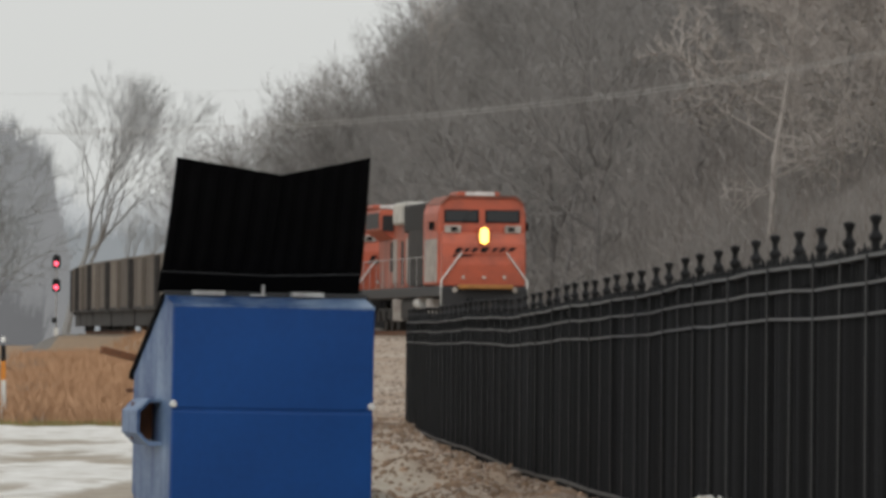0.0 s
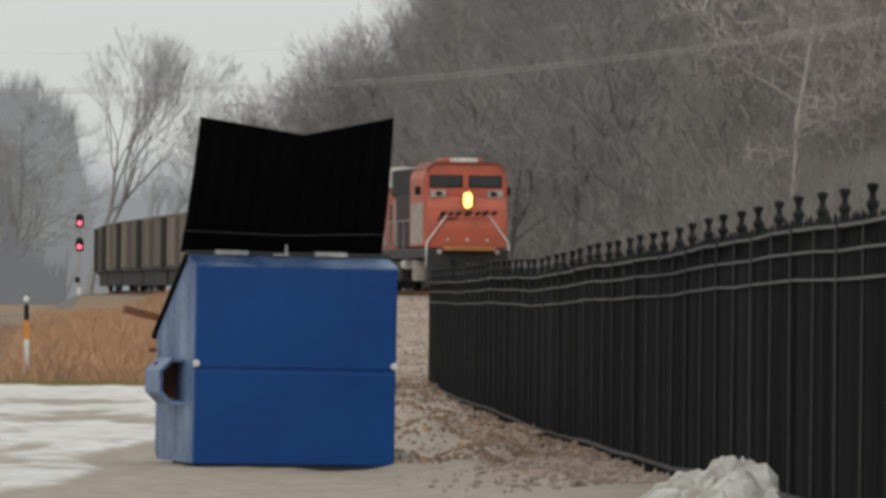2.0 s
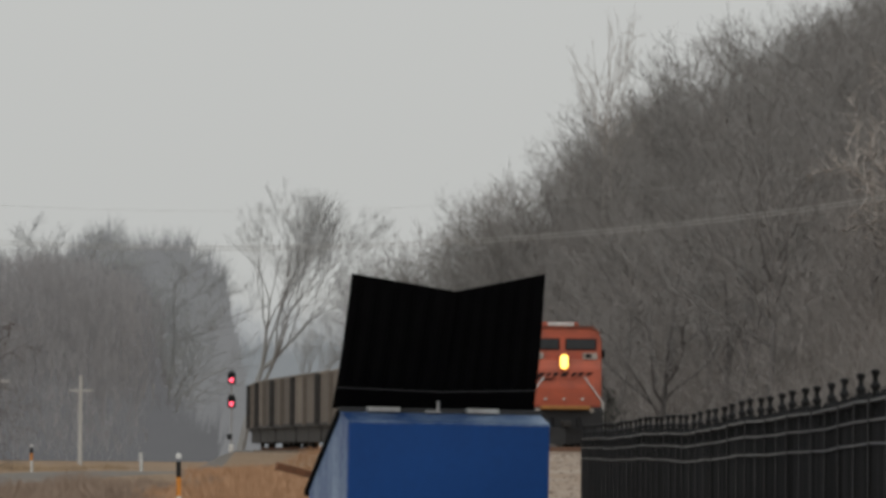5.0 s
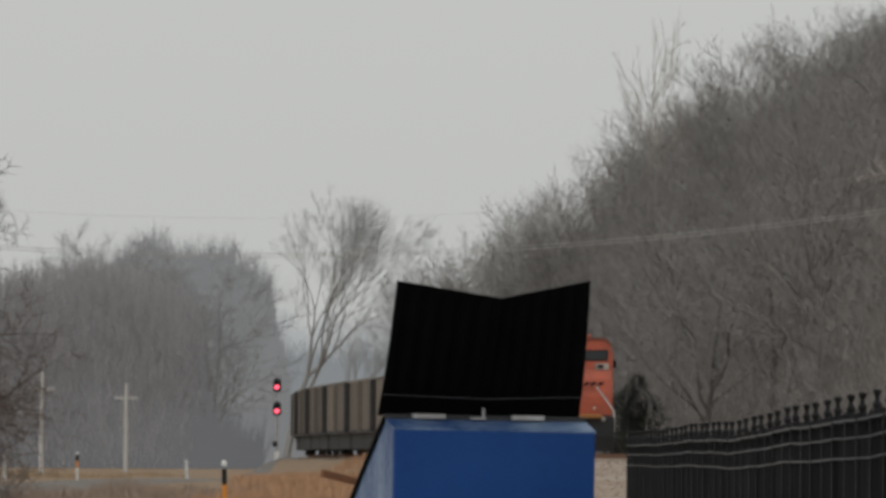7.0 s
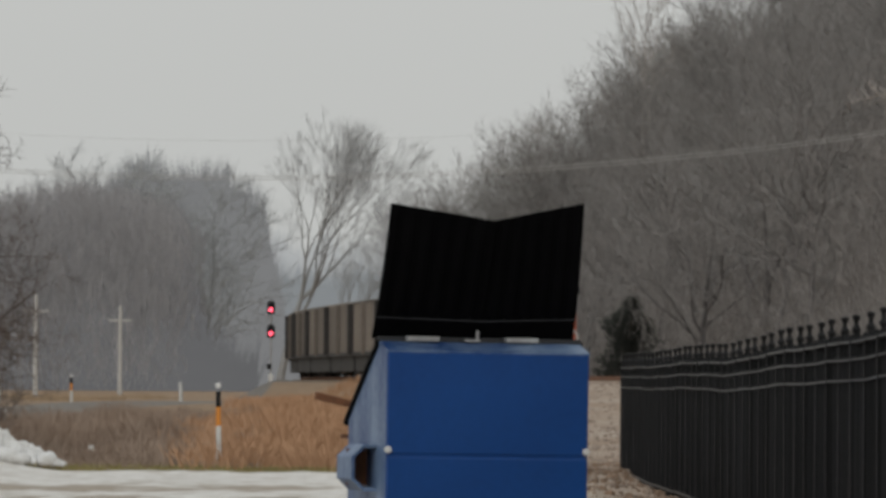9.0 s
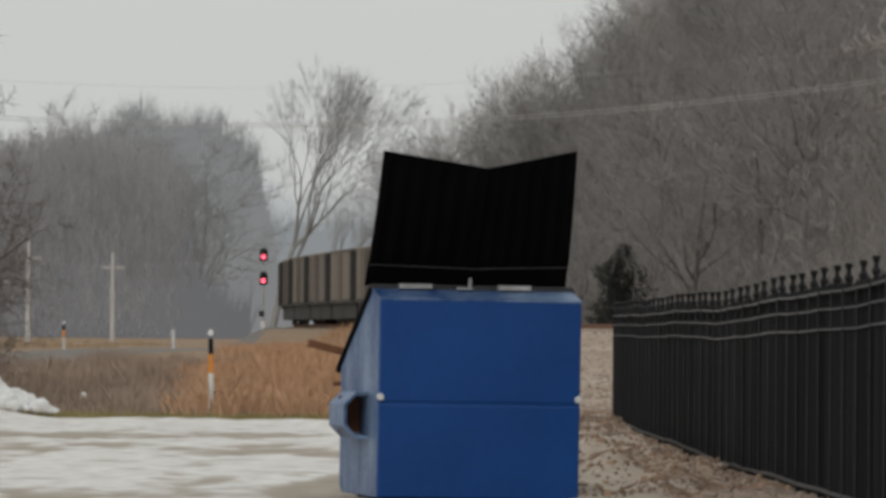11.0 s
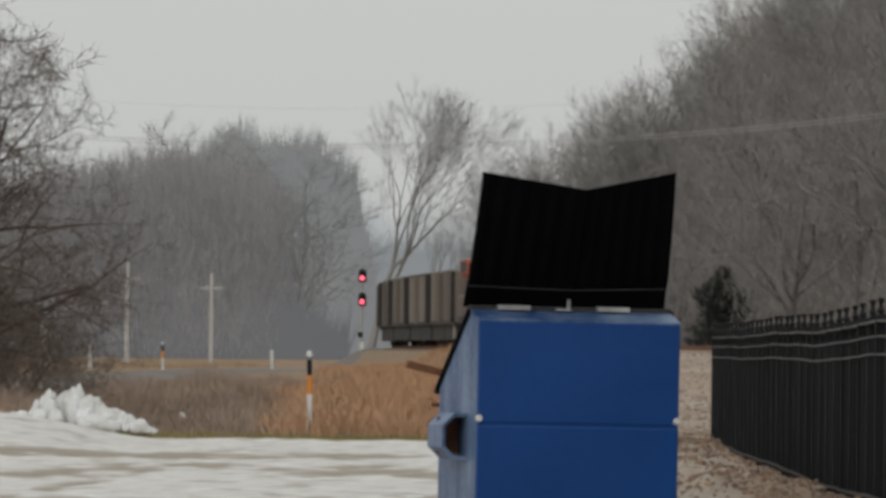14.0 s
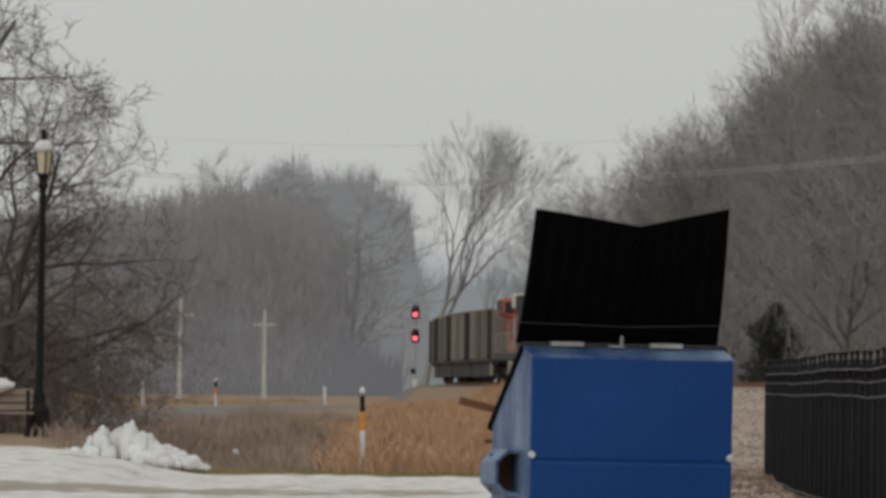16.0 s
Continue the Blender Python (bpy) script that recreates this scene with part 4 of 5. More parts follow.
def hill_tree(rng, key, x, y, big, small):
    """A tree no taller than the skyline at its place; too small a one is not planted."""
    foot = land(x, y) - 0.2
    most = (EYE[2] + y * crest(x / y) * rng.uniform(0.93, 1.0) - foot) / 13.2
    scale = min(big, most)
    if scale < small:
        return False
    plant(key, sized(x, y, foot, rng.uniform(0, 360), scale, rng.uniform(0.9, 1.25)), M_BARK, "bare grey-brown tree on the wooded hillside", "trees on the hill", bark=M_TRUNK)
    return True


# wooded hillside
rng = random.Random(11)
planted = 0
while planted < 120:
    y = rng.uniform(205, 455)
    x = rail_x(y) + 8.5 + rng.uniform(0.5, 42)
    if abs(x / y) > 0.125 or x / y < -0.05:
        continue
    if y < 236 or y < 310 and x / y > 0.034 and rng.random() < 0.7:
        continue
    if y < 300 and abs(x + 0.0035 * y) < 1.8:
        continue
    planted += hill_tree(rng, "hill%d" % rng.randrange(5), x, y, rng.uniform(0.7, 1.12), 0.45)
planted = 0
while planted < 44:
    y = rng.uniform(360, 470)
    planted += hill_tree(rng, "hill%d" % rng.randrange(5), rail_x(y) + rng.uniform(9, 36), y, rng.uniform(0.8, 1.25), 0.4)
plant("pale", sized(-0.3, 372, land(-0.3, 372), 20, 1.27, 0.5), M_BARK_PALE, "tall slender pale-barked tree above the woods")
for x, y, t, sc in ((15.6, 236, 30, 1.0), (17.5, 240, 150, 1.15), (15.0, 228, 260, 0.8), (19.5, 252, 80, 1.25), (15.4, 250, 200, 1.05), (16.2, 262, 310, 1.2), (21.0, 246, 10, 1.1), (18.0, 225, 120, 0.9)):
    plant("arch", sized(x, y, land(x, y), t, sc), M_BARK_PALE, "low arching bush with pale branches", "pale bushes")
for k in range(16):
    y = rng.uniform(225, 300)
    x = y * rng.uniform(0.052, 0.092)
    plant("arch", sized(x, y, land(x, y), rng.uniform(0, 360), rng.uniform(1.0, 1.7)), M_BARK_PALE, "low arching bush with pale branches", "pale bushes")
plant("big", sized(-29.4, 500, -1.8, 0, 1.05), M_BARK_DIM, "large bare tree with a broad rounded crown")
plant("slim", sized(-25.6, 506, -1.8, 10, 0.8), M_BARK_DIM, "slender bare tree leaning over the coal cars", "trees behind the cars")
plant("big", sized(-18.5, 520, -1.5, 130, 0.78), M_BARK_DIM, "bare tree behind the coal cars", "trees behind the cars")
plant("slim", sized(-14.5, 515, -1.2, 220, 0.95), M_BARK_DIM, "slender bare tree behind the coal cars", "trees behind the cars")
for x, y, t, sc in ((-16.9, 130, 0, 0.95), (-18.4, 133, 90, 1.25), (-17.6, 138, 200, 0.8), (-19.8, 128, 300, 1.1)):
    plant("verge", sized(x, y, land(x, y), t, sc), M_BARK_NEAR, "dark bare tree beside the street lamp", "trees on the verge")


tree_meshes("bush", seed=83, height=5.0, trunk=0.06, spread=0.7, levels=3, kids=(16, 10, 9), first=0.03, twig=0.010, upright=0.3, reach=1.3)
rng = random.Random(52)
for k in range(7):
    y = rng.uniform(134, 150)
    x = -y * rng.uniform(0.112, 0.138)
    plant("bush", sized(x, y, land(x, y) - 0.1, rng.uniform(0, 360), rng.uniform(0.6, 1.0), 1.3), M_BUSH, "tangled brown bush behind the street lamp", "bushes on the verge", name="bush")


def woods(name, label, seed, count, xs, ys, height, material, keys):
    """A far wood as one mesh of many bare trees."""
    rng = random.Random(seed)
    vs, fs, totals, n = [], [], [], 0
    for _ in range(count):
        x, y = rng.uniform(*xs), rng.uniform(*ys)
        me_pair = TREES[rng.choice(keys)]
        sc = height(x) / 13.0 * rng.uniform(0.75, 1.08)
        m = np.array(sized(x, y, land(x, y) - 0.3, rng.uniform(0, 360), sc, 1.15))
        for me in me_pair:
            v = np.empty(len(me.vertices) * 3)
            me.vertices.foreach_get("co", v)
            v = v.reshape(-1, 3) @ m[:3, :3].T + m[:3, 3]
            f = np.empty(len(me.loops), dtype=int)
            me.loops.foreach_get("vertex_index", f)
            sizes = np.empty(len(me.polygons), dtype=int)
            me.polygons.foreach_get("loop_total", sizes)
            vs.append(v), fs.append(f + n), totals.append(sizes)
            n += len(v)
    verts, loops, totals = np.concatenate(vs), np.concatenate(fs), np.concatenate(totals)
    me = bpy.data.meshes.new(name)
    me.vertices.add(len(verts))
    me.vertices.foreach_set("co", verts.ravel())
    me.loops.add(len(loops))
    me.loops.foreach_set("vertex_index", loops)
    me.polygons.add(len(totals))
    me.polygons.foreach_set("loop_start", np.concatenate(([0], np.cumsum(totals)[:-1])))
    me.update(calc_edges=True)
    me.materials.append(material)
    return tagged(new(name, me), label, "woods", kind="stuff")


HILLS = ["far%d" % k for k in range(4)]
woods("far_woods", "dense bare woods, grey winter haze in their colour", 5, 12, (-98, -47), (600, 640), lambda x: 14.5 + 3.5 * ease(-72, -54, x) - 2.5 * ease(-53, -46, x) - 2 * ease(-72, -90, x), M_BARK_FAR, HILLS)
woods("distant_woods", "pale trees thinning out, haze in their colour", 6, 13, (-72, -43), (660, 695), lambda x: 15.5 + 8.5 * ease(-70, -57, x) - 4.0 * ease(-50, -43, x), M_BARK_PALEST, HILLS)


def cedar(m):
    top = thing("cedar_tree", "small dark evergreen cedar at the foot of the hill", "tree", m)
    rng = random.Random(9)
    part("trunk", rod((0, 0, -0.2), (0, 0, 4.2), 0.14, 0.03), M_BARK_NEAR, top)
    verts, faces = [], []
    for _ in range(3000):
        h = rng.random() ** 0.9
        a = rng.uniform(0, 6.283)
        r = 1.25 * (0.55 + 0.75 * math.sin(math.pi * min(1, h * 0.85 + 0.12))) * (1 - 0.75 * ease(0.72, 1.0, h))
        r *= rng.uniform(0.3, 1.0) * (0.85 + 0.75 * noise.noise((math.cos(a) * 1.2, math.sin(a) * 1.2, h * 3.2)))
        c = Vector((r * math.cos(a), r * math.sin(a), 0.3 + 4.6 * h))
        d = Vector((math.cos(a) * 0.6, math.sin(a) * 0.6, rng.uniform(0.1, 0.9))).normalized() * rng.uniform(0.2, 0.45)
        u = d.orthogonal().normalized() * 0.07
        i = len(verts)
        verts += [tuple(c - u), tuple(c + u), tuple(c + d), tuple(c + d.cross(u).normalized() * 0.07)]
        faces += [(i, i + 1, i + 2), (i + 1, i + 3, i + 2), (i + 3, i, i + 2)]
    raw("crown", verts, faces, M_CEDAR, top)


cedar(pose(-0.85, 300, land(-0.85, 300) + 0.1, 0, 4, 0) @ Matrix.Diagonal((0.9, 0.9, 1.0, 1)))


# ---- grass and brush ----
def blades(name, label, seed, count, where, length, width, material):
    rng = random.Random(seed)
    verts, faces = [], []
    while len(faces) < count:
        x, y = where(rng)
        z = land(x, y)
        for _ in range(3):
            px, py = x + rng.gauss(0, 0.12), y + rng.gauss(0, 0.2)
            h = length(x, y) * rng.uniform(0.5, 1.15)
            lx, ly = rng.gauss(0, 0.45) * h, rng.gauss(0, 0.45) * h
            w = width * rng.uniform(0.6, 1.4)
            i = len(verts)
            verts += [(px - w, py, z - 0.05), (px + w, py, z - 0.05), (px + lx * 0.4 + w * 0.7, py + ly * 0.4, z + h * 0.6), (px + lx * 0.4 - w * 0.7, py + ly * 0.4, z + h * 0.6), (px + lx, py + ly, z + h)]
            faces += [(i, i + 1, i + 2, i + 3), (i + 3, i + 2, i + 4)]
    return tagged(raw(name, verts, faces, material), label, "grass", kind="stuff")


def field(rng):
    while True:
        y = 115.5 * (330 / 115.5) ** rng.random()
        x = (rng.uniform(-0.068, -0.012) - abs(rng.gauss(0, 0.004))) * y
        if cover(x, y)[2] > rng.uniform(0.3, 0.9) and x < rail_x(y) - 1.9 and (y < 190 or x > (-0.058 - 0.01 * rng.random()) * y):
            return x, y


def rough(rng):
    while True:
        y = 116 * (225 / 116) ** rng.random()
        x = rng.uniform(-0.145, -0.062) * y
        if cover(x, y)[2] > 0.5 and x > (-0.112 - 0.01 * rng.random()) * y and x > -20:
            return x, y


blades("dry_grass", "tall dry brown grass on the field", 3, 70000, field, lambda x, y: 0.45 + 0.35 * noise.noise((x * 0.4, y * 0.12, 0)), 0.014, M_DRY_GRASS)
blades("low_brush", "low grey-brown brush along the road", 4, 42000, rough, lambda x, y: max(0.10, 0.34 + 0.62 * noise.noise((x * 0.45, y * 0.10, 5))), 0.010, M_BRUSH)


def lot_edge(rng):
    x = rng.uniform(-13.5, -2.2)
    return x, 114.9 + 1.5 * noise.noise((x * 0.5, 2, 0)) + 0.28 * max(0.0, -8 - x) + rng.uniform(0.0, 4.0)


blades("short_grass", "short yellow-green grass at the edge of the lot", 14, 14000, lot_edge, lambda x, y: 0.10, 0.012, M_SHORT_GRASS)


def slope(rng):
    y = rng.uniform(205, 440)
    return rail_x(y) + 6 + 42 * rng.random() ** 1.4, y


blades("hill_brush", "brown undergrowth at the foot of the hill", 8, 60000, slope, lambda x, y: 1.6 + 1.1 * noise.noise((x * 0.2, y * 0.1, 5)), 0.012, M_UNDERGROWTH)


def hill_thicket(count):
    """Fine twigs filling the hillside under the treetops."""
    rng = random.Random(17)
    verts, faces = [], []
    while len(faces) < count:
        y = rng.uniform(212, 450)
        x = rail_x(y) + 8.0 + 46 * rng.random()
        if not -0.05 < x / y < 0.12:
            continue
        if x / y > 0.045 and y < 300 and rng.random() < 0.7:
            continue
        z = land(x, y)
        room = EYE[2] + y * crest(x / y) - 1.5 - z
        if room < 1.5:
            continue
        z += rng.random() ** 1.3 * min(room, 8.5)
        for _ in range(7):
            px, py, pz = x + rng.gauss(0, 0.8), y + rng.gauss(0, 0.8), z + rng.gauss(0, 0.5)
            long = rng.uniform(0.5, 1.5)
            dx, dz = rng.gauss(0, 0.5) * long, rng.uniform(0.3, 1.0) * long
            w = rng.uniform(0.008, 0.02)
            i = len(verts)
            verts += [(px - w, py, pz), (px + w, py + 0.01, pz + w), (px + dx, py + rng.gauss(0, 0.2), pz + dz)]
            faces.append((i, i + 1, i + 2))
    return tagged(raw("hill_twigs", verts, faces, M_THICKET), "haze of fine bare twigs on the wooded hillside", "woods", kind="stuff")


hill_thicket(150000)


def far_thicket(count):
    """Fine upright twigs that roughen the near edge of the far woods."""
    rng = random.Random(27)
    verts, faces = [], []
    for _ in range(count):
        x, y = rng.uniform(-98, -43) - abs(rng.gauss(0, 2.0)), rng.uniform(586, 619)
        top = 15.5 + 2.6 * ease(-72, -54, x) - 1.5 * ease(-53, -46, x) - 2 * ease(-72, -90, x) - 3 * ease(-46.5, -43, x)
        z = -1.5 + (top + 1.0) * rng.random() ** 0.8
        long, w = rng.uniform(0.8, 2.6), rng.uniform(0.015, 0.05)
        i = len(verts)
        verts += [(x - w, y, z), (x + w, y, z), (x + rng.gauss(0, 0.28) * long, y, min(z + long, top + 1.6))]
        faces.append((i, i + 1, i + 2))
    return tagged(raw("far_twigs", verts, faces, M_FAR_TWIG), "fine grey twigs of the far woods, haze in their colour", "woods", kind="stuff")


far_thicket(42000)


def far_verge(rng):
    while True:
        x, y = rng.uniform(-62, -36), rng.uniform(430, 500)
        if noise.noise((x * 0.25, y * 0.05, 5)) > 0.02:
            return x, y


blades("far_grass", "patches of tan grass along the far verge", 12, 5000, far_verge, lambda x, y: max(0.05, 0.9 * noise.noise((x * 0.25, y * 0.05, 5)) + 0.2), 0.03, M_TAN_GRASS)


# ---- distance: glowing sheets with the haze in their colour ----
def treeline(name, label, y, x0, x1, top, material, seed, ragged):
    """A far wooded skyline, haze in its colour, with a ragged fringe of treetops."""
    rng = random.Random(seed)
    verts, faces = [], []
    n = int((x1 - x0) / 0.5)
    def skyline(x):
        return top(x) + ragged * (1.6 * noise.noise((x * 0.22, seed, 0)) + 0.9 * noise.noise((x * 0.9, seed, 3)))
    for k in range(n + 1):
        x = x0 + (x1 - x0) * k / n
        verts += [(x, y, -6.0), (x, y, skyline(x))]
        if k:
            i = 2 * k
            faces.append((i - 2, i, i + 1, i - 1))
    # fringe of treetops, leaning a little each its own way
    for k in range(int((x1 - x0) * 55)):
        x = rng.uniform(x0, x1)
        h = skyline(x)
        w, up, lean = rng.uniform(0.03, 0.09), ragged * 2.8 * rng.random() ** 1.8 + 0.2, rng.gauss(0, 0.35)
        i = len(verts)
        foot = h - rng.uniform(0.3, 3.5)
        verts += [(x - w, y - 0.3, foot), (x + w, y - 0.3, foot), (x + lean * (h + up - foot) * 0.5, y - 0.3, h + up)]
        faces.append((i, i + 1, i + 2))
    return tagged(raw(name, verts, faces, material), label, "distance", kind="structure")


treeline("backdrop_thicket", "glowing thicket sheet in painted haze under the far woods", 596, -130, -37, lambda x: 4.2 - 2.4 * ease(-52, -37, x), M_MIST_THICKET, 34, 1.3)
treeline("backdrop_near", "glowing wooded skyline sheet in dim painted haze", 620, -125, -42.5, lambda x: 14.0 + 2.6 * ease(-72, -54, x) - 1.5 * ease(-53, -46, x) - 14.0 * ease(-46.5, -42.5, x) - 2 * ease(-72, -90, x), M_MIST_NEAR, 31, 1.0)
treeline("backdrop_mid", "glowing wooded skyline sheet in pale painted haze", 700, -120, -38.5, lambda x: 13.5 + 8.5 * ease(-70, -57, x) - 2.0 * ease(-50, -44, x) - 18.0 * ease(-44, -38.5, x), M_MIST_MID, 32, 1.1)
treeline("backdrop_far", "glowing distant skyline sheet in pale painted haze", 950, -110, 20, lambda x: 13.5 + 2.0 * ease(-50, -20, x), M_MIST_FAR, 33, 1.4)
treeline("backdrop_faint", "glowing distant skyline sheet in faint painted haze", 1200, -140, 30, lambda x: 22.0, M_MIST_FAINT, 35, 1.8)


# ---- railway signal, poles, markers ----
def signal(m):
    top = thing("railway_signal", "railway signal mast with two lit red heads", "signal", m)
    part("mast", rod((0, 0, 0), (0, 0, 6.3), 0.06, 0.05), M_STEEL, top, "grey steel mast")
    part("base", box(-0.16, 0.16, -0.16, 0.16, 0, 1.0, 0.03), M_WHITE, top, "white base")
    part("relay_box", box(-0.3, 0.05, -0.2, 0.2, 1.35, 1.75, 0.03), M_BLACK, top)
    for z in (4.17, 5.92):
        head = part("signal_head", lathe([(0.22, -0.5), (0.30, -0.42), (0.30, 0.25), (0.22, 0.42), (0.08, 0.5)], 14, (0.0, -0.05, z)), M_BLACK, top, "black signal housing")
        part("lens", rod((0, -0.34, z - 0.18), (0, -0.44, z - 0.18), 0.17, 0.16, 14), M_RED, head, "glowing red lens")
        part("hood", box(-0.24, 0.24, -0.72, -0.3, z + 0.05, z + 0.1), M_BLACK, head)
    return top


signal(pose(-27.45, 458.5, -0.45))


def utility_pole(x, y, z, h, arm):
    top = thing("utility_pole", "weathered wooden utility pole with a crossarm" if arm else "weathered bare wooden utility pole", "utility pole", pose(x, y, z), "poles along the railway")
    part("pole", rod((0, 0, -0.3), (0, 0, h), 0.20, 0.14, 10), M_POLE, top)
    if arm:
        part("crossarm", box(-1.0, 1.0, -0.08, 0.08, h - 1.35, h - 1.2), M_POLE, top)
        for dx in (-0.9, -0.45, 0.45, 0.9):
            part("insulator", rod((dx, 0, h - 1.2), (dx, 0, h - 1.05), 0.05), M_STEEL, top)


for x, y, z, h, arm in ((-45.8, 468, -1.5, 7.9, True), (-44.3, 526, -1.7, 7.8, True), (-44.1, 608, -1.7, 7.7, False), (-52.5, 470, -1.5, 3.2, False), (-47.8, 430, -1.3, 2.6, False)):
    utility_pole(x, y, z, h, arm)


def marker_post(x, y, z, h, bands, label, r=0.06):
    top = thing("marker_post", label, "marker post", pose(x, y, z, 0.6, -0.8, 0), "marker posts")
    for lo, hi, material, name in bands:
        part(name, rod((0, 0, lo * h), (0, 0, hi * h), r, r, 12), material, top)
    part("cap", lathe([(r * 1.1, h - 0.1), (r * 1.1, h - 0.03), (r * 0.6, h)], 12), M_WHITE, top)


marker_post(-7.97, 117.0, land(-7.97, 117), 1.63, ((-0.1, 0.50, M_WHITE, "post"), (0.50, 0.72, M_MARK_ORANGE, "orange_band"), (0.72, 0.90, M_BLACK, "black_band")), "white marker post with orange and black bands", 0.046)
marker_post(-27.6, 300, land(-27.6, 300), 1.4, ((-0.1, 0.45, M_WHITE, "post"), (0.45, 0.7, M_MARK_ORANGE, "orange_band"), (0.7, 0.88, M_BLACK, "black_band")), "white and orange marker post by the gravel road", 0.07)
marker_post(-30.6, 295, land(-30.6, 295), 1.2, ((-0.1, 0.9, M_WHITE, "post"),), "short white marker post by the gravel road", 0.1)
marker_post(-27.2, 366, land(-27.2, 366), 1.2, ((-0.1, 0.9, M_WHITE, "post"),), "short white marker post by the gravel road", 0.1)
marker_post(-11.0, 124, land(-11.0, 124), 0.35, ((-0.3, 0.4, M_RUST, "post"),), "small white-capped stake in the grass", 0.05)
marker_post(-40.4, 366, land(-40.4, 366), 0.8, ((-0.1, 0.9, M_WHITE, "post"),), "short white marker post by the gravel road", 0.1)


# ---- lamp, bench and snow on the verge ----
def street_lamp(m):
    top = thing("street_lamp", "black ornamental street lamp with snow on its cap", "street lamp", m)
    part("base", lathe([(0.30, -0.2), (0.30, 0.1), (0.24, 0.2), (0.22, 0.5), (0.14, 0.62), (0.12, 0.8)], 14), M_BLACK, top)
    part("shaft", rod((0, 0, 0.75), (0, 0, 4.6), 0.082, 0.065, 12), M_BLACK, top)
    part("collar", lathe([(0.07, 4.5), (0.11, 4.58), (0.08, 4.66), (0.11, 4.76), (0.14, 4.8)], 12), M_BLACK, top)
    part("lantern", lathe([(0.11, 4.8), (0.16, 5.2)], 8), M_LANTERN, top, "dull yellow lantern glass")
    part("cap", lathe([(0.20, 5.2), (0.19, 5.24), (0.09, 5.40), (0.06, 5.46), (0.07, 5.56), (0.03, 5.62)], 10), M_BLACK, top)
    part("snow_cap", lathe([(0.205, 5.205), (0.205, 5.28), (0.15, 5.37), (0.09, 5.41)], 12), M_SNOW, top, "snow lying on the cap", smooth=True)
    for a in range(4):
        c, s_ = math.cos(a * math.pi / 2 + 0.4), math.sin(a * math.pi / 2 + 0.4)
        part("bar", rod((0.12 * c, 0.12 * s_, 4.8), (0.175 * c, 0.175 * s_, 5.2), 0.015, 0.015, 6), M_BLACK, top)
    return top


street_lamp(pose(-15.1, 125.1, land(-15.1, 125.1), 0, 0.4, 0) @ Matrix.Diagonal((1, 1, 1.11, 1)))


def park_bench(m):
    top = thing("park_bench", "wooden slatted park bench with snow on it", "bench", m)
    for z in (0.50, 0.66, 0.80):
        part("back_slat", box(-0.8, 0.8, 0.22, 0.26, z, z + 0.12, 0.01), M_BENCH, top)
    for k in range(3):
        part("seat_slat", box(-0.8, 0.8, -0.22 + k * 0.15, -0.09 + k * 0.15, 0.42, 0.46, 0.01), M_BENCH, top)
    for x in (-0.7, 0.7):
        for y in (-0.18, 0.24):
            part("leg", box(x - 0.035, x + 0.035, y - 0.03, y + 0.03, -0.1, 0.42 if y < 0 else 0.9, 0.006), M_BLACK, top)
    snow = bmesh.new()
    bmesh.ops.create_icosphere(snow, subdivisions=3, radius=1.0)
    for v in snow.verts:
        k = 1 + 0.25 * noise.noise(v.co * 2.0)
        v.co = Vector((0.42 * v.co.x * k, 0.1 + 0.16 * v.co.y * k, 1.0 + 0.15 * v.co.z * k))
    part("snow_clump", snow, M_SNOW, top, "clump of snow", smooth=True)
    return top


park_bench(pose(-15.95, 124.6, land(-15.95, 124.6) + 0.02, 0, 0, 10))


def snow_heap(label, m, sx, sy, sz, seed, count, material):
    """Ploughed chunks of snow, frozen together into one heap."""
    rng = random.Random(seed)
    bm = bmesh.new()
    for k in range(count):
        a, d = rng.uniform(0, 6.283), rng.random() ** 0.7
        cx, cy = d * math.cos(a) * sx, d * math.sin(a) * sy
        top = sz * (1 - d ** 3) * (0.75 + 0.25 * math.cos(a)) * rng.uniform(0.55, 1.0)
        r = rng.uniform(0.05, 0.17) * (1.1 - 0.4 * d)
        made = bmesh.ops.create_icosphere(bm, subdivisions=2, radius=1.0)["verts"]
        for v in made:
            n3 = v.co + Vector((k * 3.1, seed, 0))
            w = 1 + 0.35 * noise.noise(n3 * 1.6) + 0.24 * noise.noise(n3 * 4.5)
            v.co = Vector((cx + v.co.x * r * w * 1.4, cy + v.co.y * r * w, top * 0.5 + v.co.z * (top * 0.5 + r * 0.45) * w))
    ob = part("snow_pile", bm, material, None, smooth=material is M_SNOW)
    ob.matrix_basis = m
    return tagged(ob, label, "snow", kind="stuff")


snow_heap("heap of ploughed snow by the verge", pose(-12.05, 115.8, land(-12.05, 115.8) + 0.02, 0, -5, 180), 1.4, 0.7, 0.78, 3, 130, M_SNOW)
snow_heap("dirty lump of melting snow beside the fence", pose(1.71, 40.5, land(1.71, 40.5) - 0.05), 0.54, 1.0, 0.38, 7, 190, M_DIRTY_SNOW)


# ---- overhead wires ----
def wire(name, label, a, b, sag, r):
    bm = bmesh.new()
    a, b = Vector(a), Vector(b)
    pts = [a.lerp(b, k / 40) - Vector((0, 0, sag * 4 * (k / 40) * (1 - k / 40))) for k in range(41)]
    rings = [[bm.verts.new(p + Vector((0, r * math.cos(q * 1.2566), r * math.sin(q * 1.2566)))) for q in range(5)] for p in pts]
    for p, q in zip(rings, rings[1:]):
        for k in range(5):
            bm.faces.new((p[k], p[(k + 1) % 5], q[(k + 1) % 5], q[k]))
    return tagged(part(name, bm, M_CABLE), label, "cable", "overhead wires")


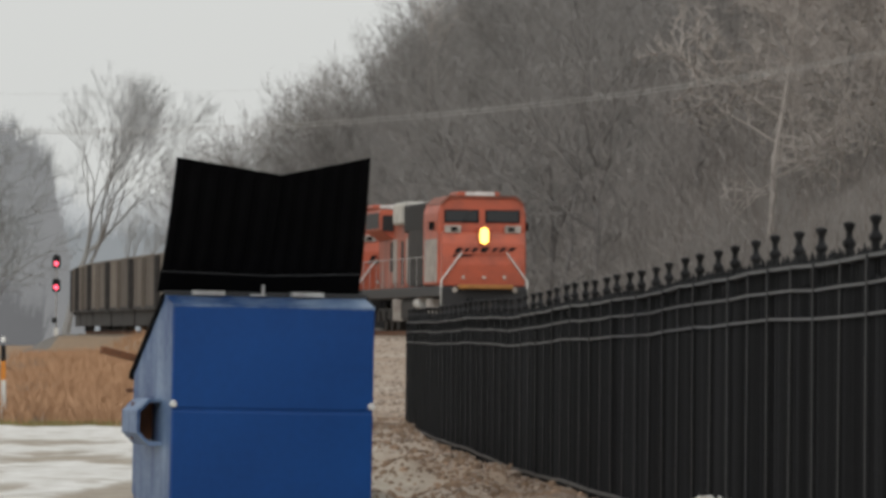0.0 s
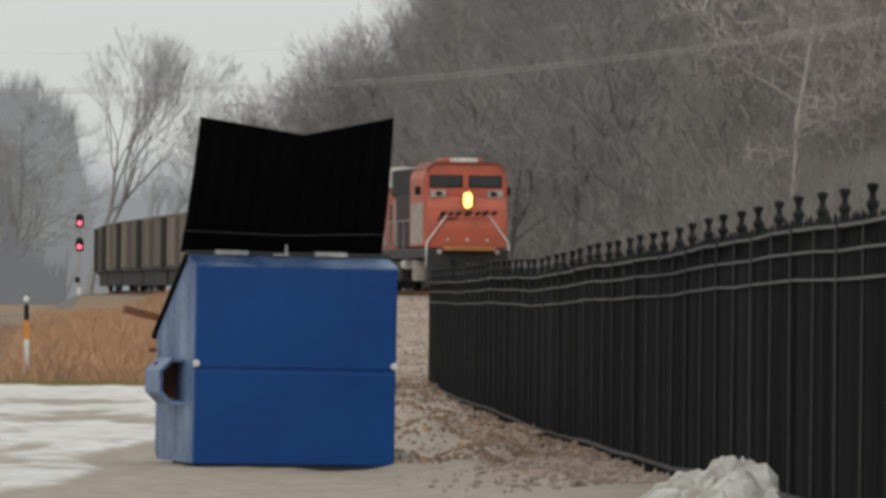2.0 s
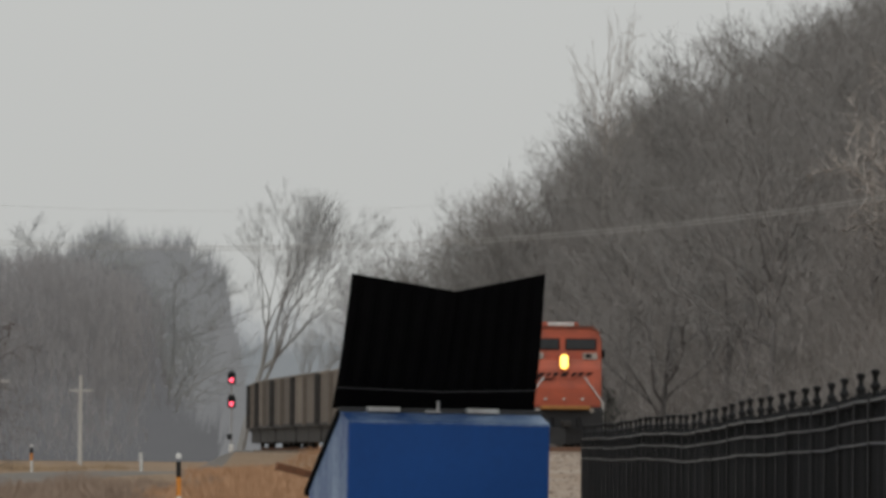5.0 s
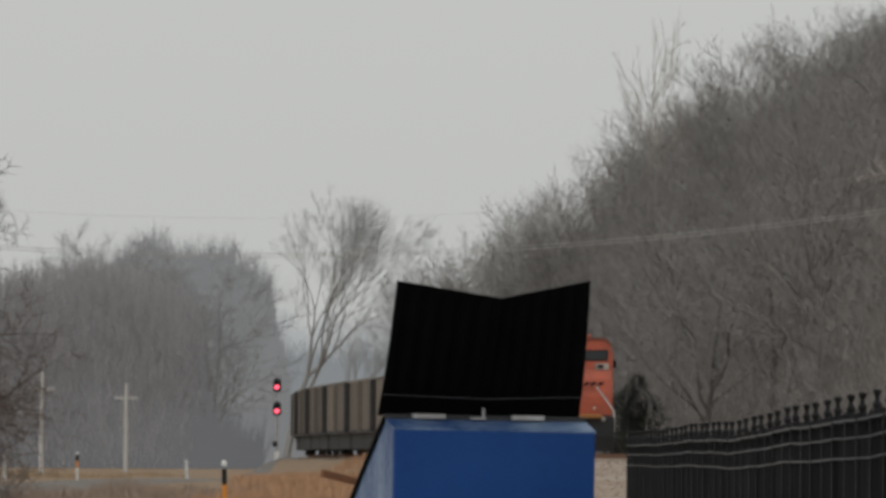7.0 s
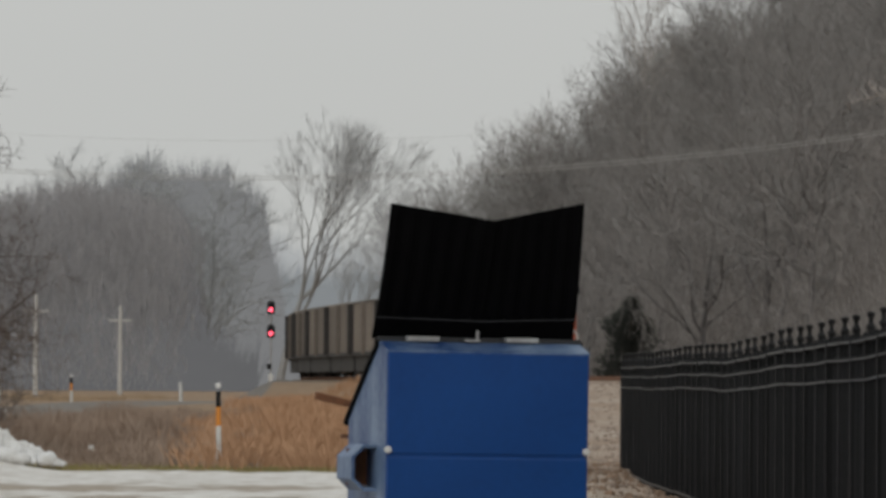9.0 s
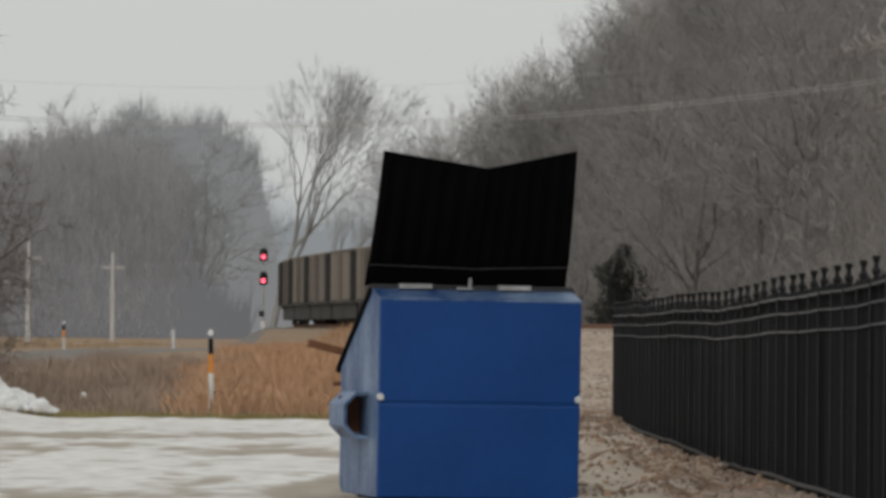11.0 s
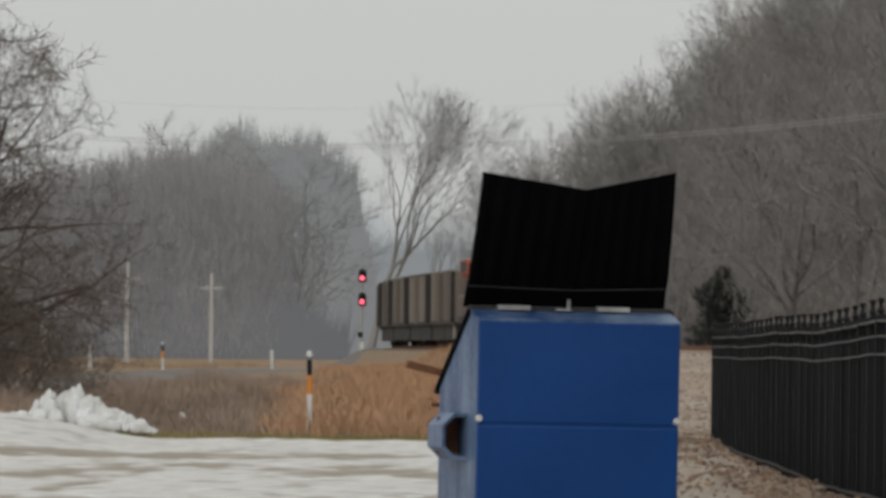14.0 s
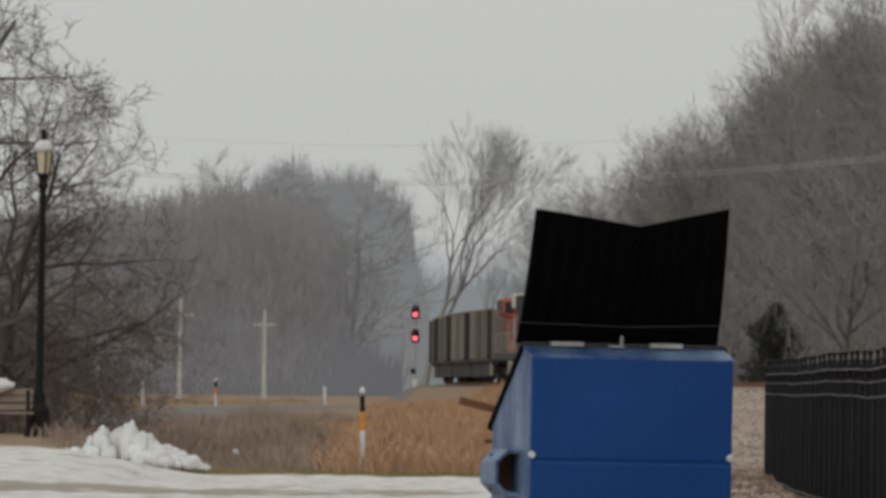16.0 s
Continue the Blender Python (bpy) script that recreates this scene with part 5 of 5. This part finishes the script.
for dz, r in ((0.0, 0.010), (0.10, 0.010), (1.15, 0.003)):
    wire("overhead_wire", "grey overhead cable across the valley", (-52.2, 183, 13.2 + dz), (27.8, 183, 13.2 + dz), 6.24, r)


# ---- loose stones along the fence ----
def stones():
    rng = random.Random(21)
    shapes = []
    for k in range(4):
        bm = bmesh.new()
        bmesh.ops.create_icosphere(bm, subdivisions=1, radius=1.0)
        for v in bm.verts:
            v.co *= 0.75 + 0.5 * rng.random()
            v.co.z *= 0.7
        me = bpy.data.meshes.new("stone")
        bm.to_mesh(me)
        bm.free()
        me.materials.append(M_STONE)
        shapes.append(me)
    verts, faces, n = [], [], 0
    for k in range(5000):
        y = 47 * (150 / 47) ** rng.random() if k < 3700 else rng.uniform(104, 215)
        x = fence_x(min(y, 104)) - abs(rng.gauss(0.1, 0.75)) if y < 104 else rng.uniform(-3.5, 1.5)
        r = rng.uniform(0.010, 0.036) * (2.0 if rng.random() < 0.06 else 1.7 if y > 104 else 1)
        me = shapes[rng.randrange(4)]
        z = land(x, y)
        i = len(verts)
        ca, sa = math.cos(rng.uniform(0, 6)), math.sin(rng.uniform(0, 6))
        verts += [(x + r * (v.co.x * ca - v.co.y * sa), y + r * (v.co.x * sa + v.co.y * ca), z + r * v.co.z + r * 0.2) for v in me.vertices]
        faces += [tuple(i + q for q in p.vertices) for p in me.polygons]
    tagged(raw("loose_stones", verts, faces, M_STONE), "loose stones and gravel along the fence", "stones", kind="stuff")


stones()


def clods():
    rng = random.Random(33)
    verts, faces = [], []
    for _ in range(6500):
        y = 56 * (106 / 56) ** rng.random()
        x = fence_x(y) - rng.uniform(0.05, 2.3) * rng.random() ** 0.5
        if x < -1.1 - 0.012 * (y - 56):
            continue
        r = rng.uniform(0.010, 0.036) * (2.0 if rng.random() < 0.08 else 1)
        z = land(x, y)
        i = len(verts)
        ring = [(math.cos(a), math.sin(a)) for a in (k * 1.0472 + rng.random() * 0.5 for k in range(6))]
        verts += [(x + ca * r * rng.uniform(0.8, 1.3), y + sa * r * 1.3, z - 0.02) for ca, sa in ring]
        verts += [(x + ca * r * rng.uniform(0.5, 0.8), y + sa * r * 0.8, z + r * rng.uniform(0.35, 0.7)) for ca, sa in ring]
        verts.append((x, y, z + r * rng.uniform(0.6, 0.95)))
        for k in range(6):
            j = (k + 1) % 6
            faces += [(i + k, i + j, i + 6 + j, i + 6 + k), (i + 6 + k, i + 6 + j, i + 12)]
    tagged(raw("earth_clods", verts, faces, M_CLOD), "brown clods of earth heaped along the fence", "earth", kind="stuff")


clods()


# ---- what moves ----
def motions():
    for ob, behind, half in TRAIN:
        rows = []
        for k in range(33):
            t = k * 0.5
            rows.append((t, ride(START + SPEED * t + behind, half)))
        walk(ob, rows)


motions()
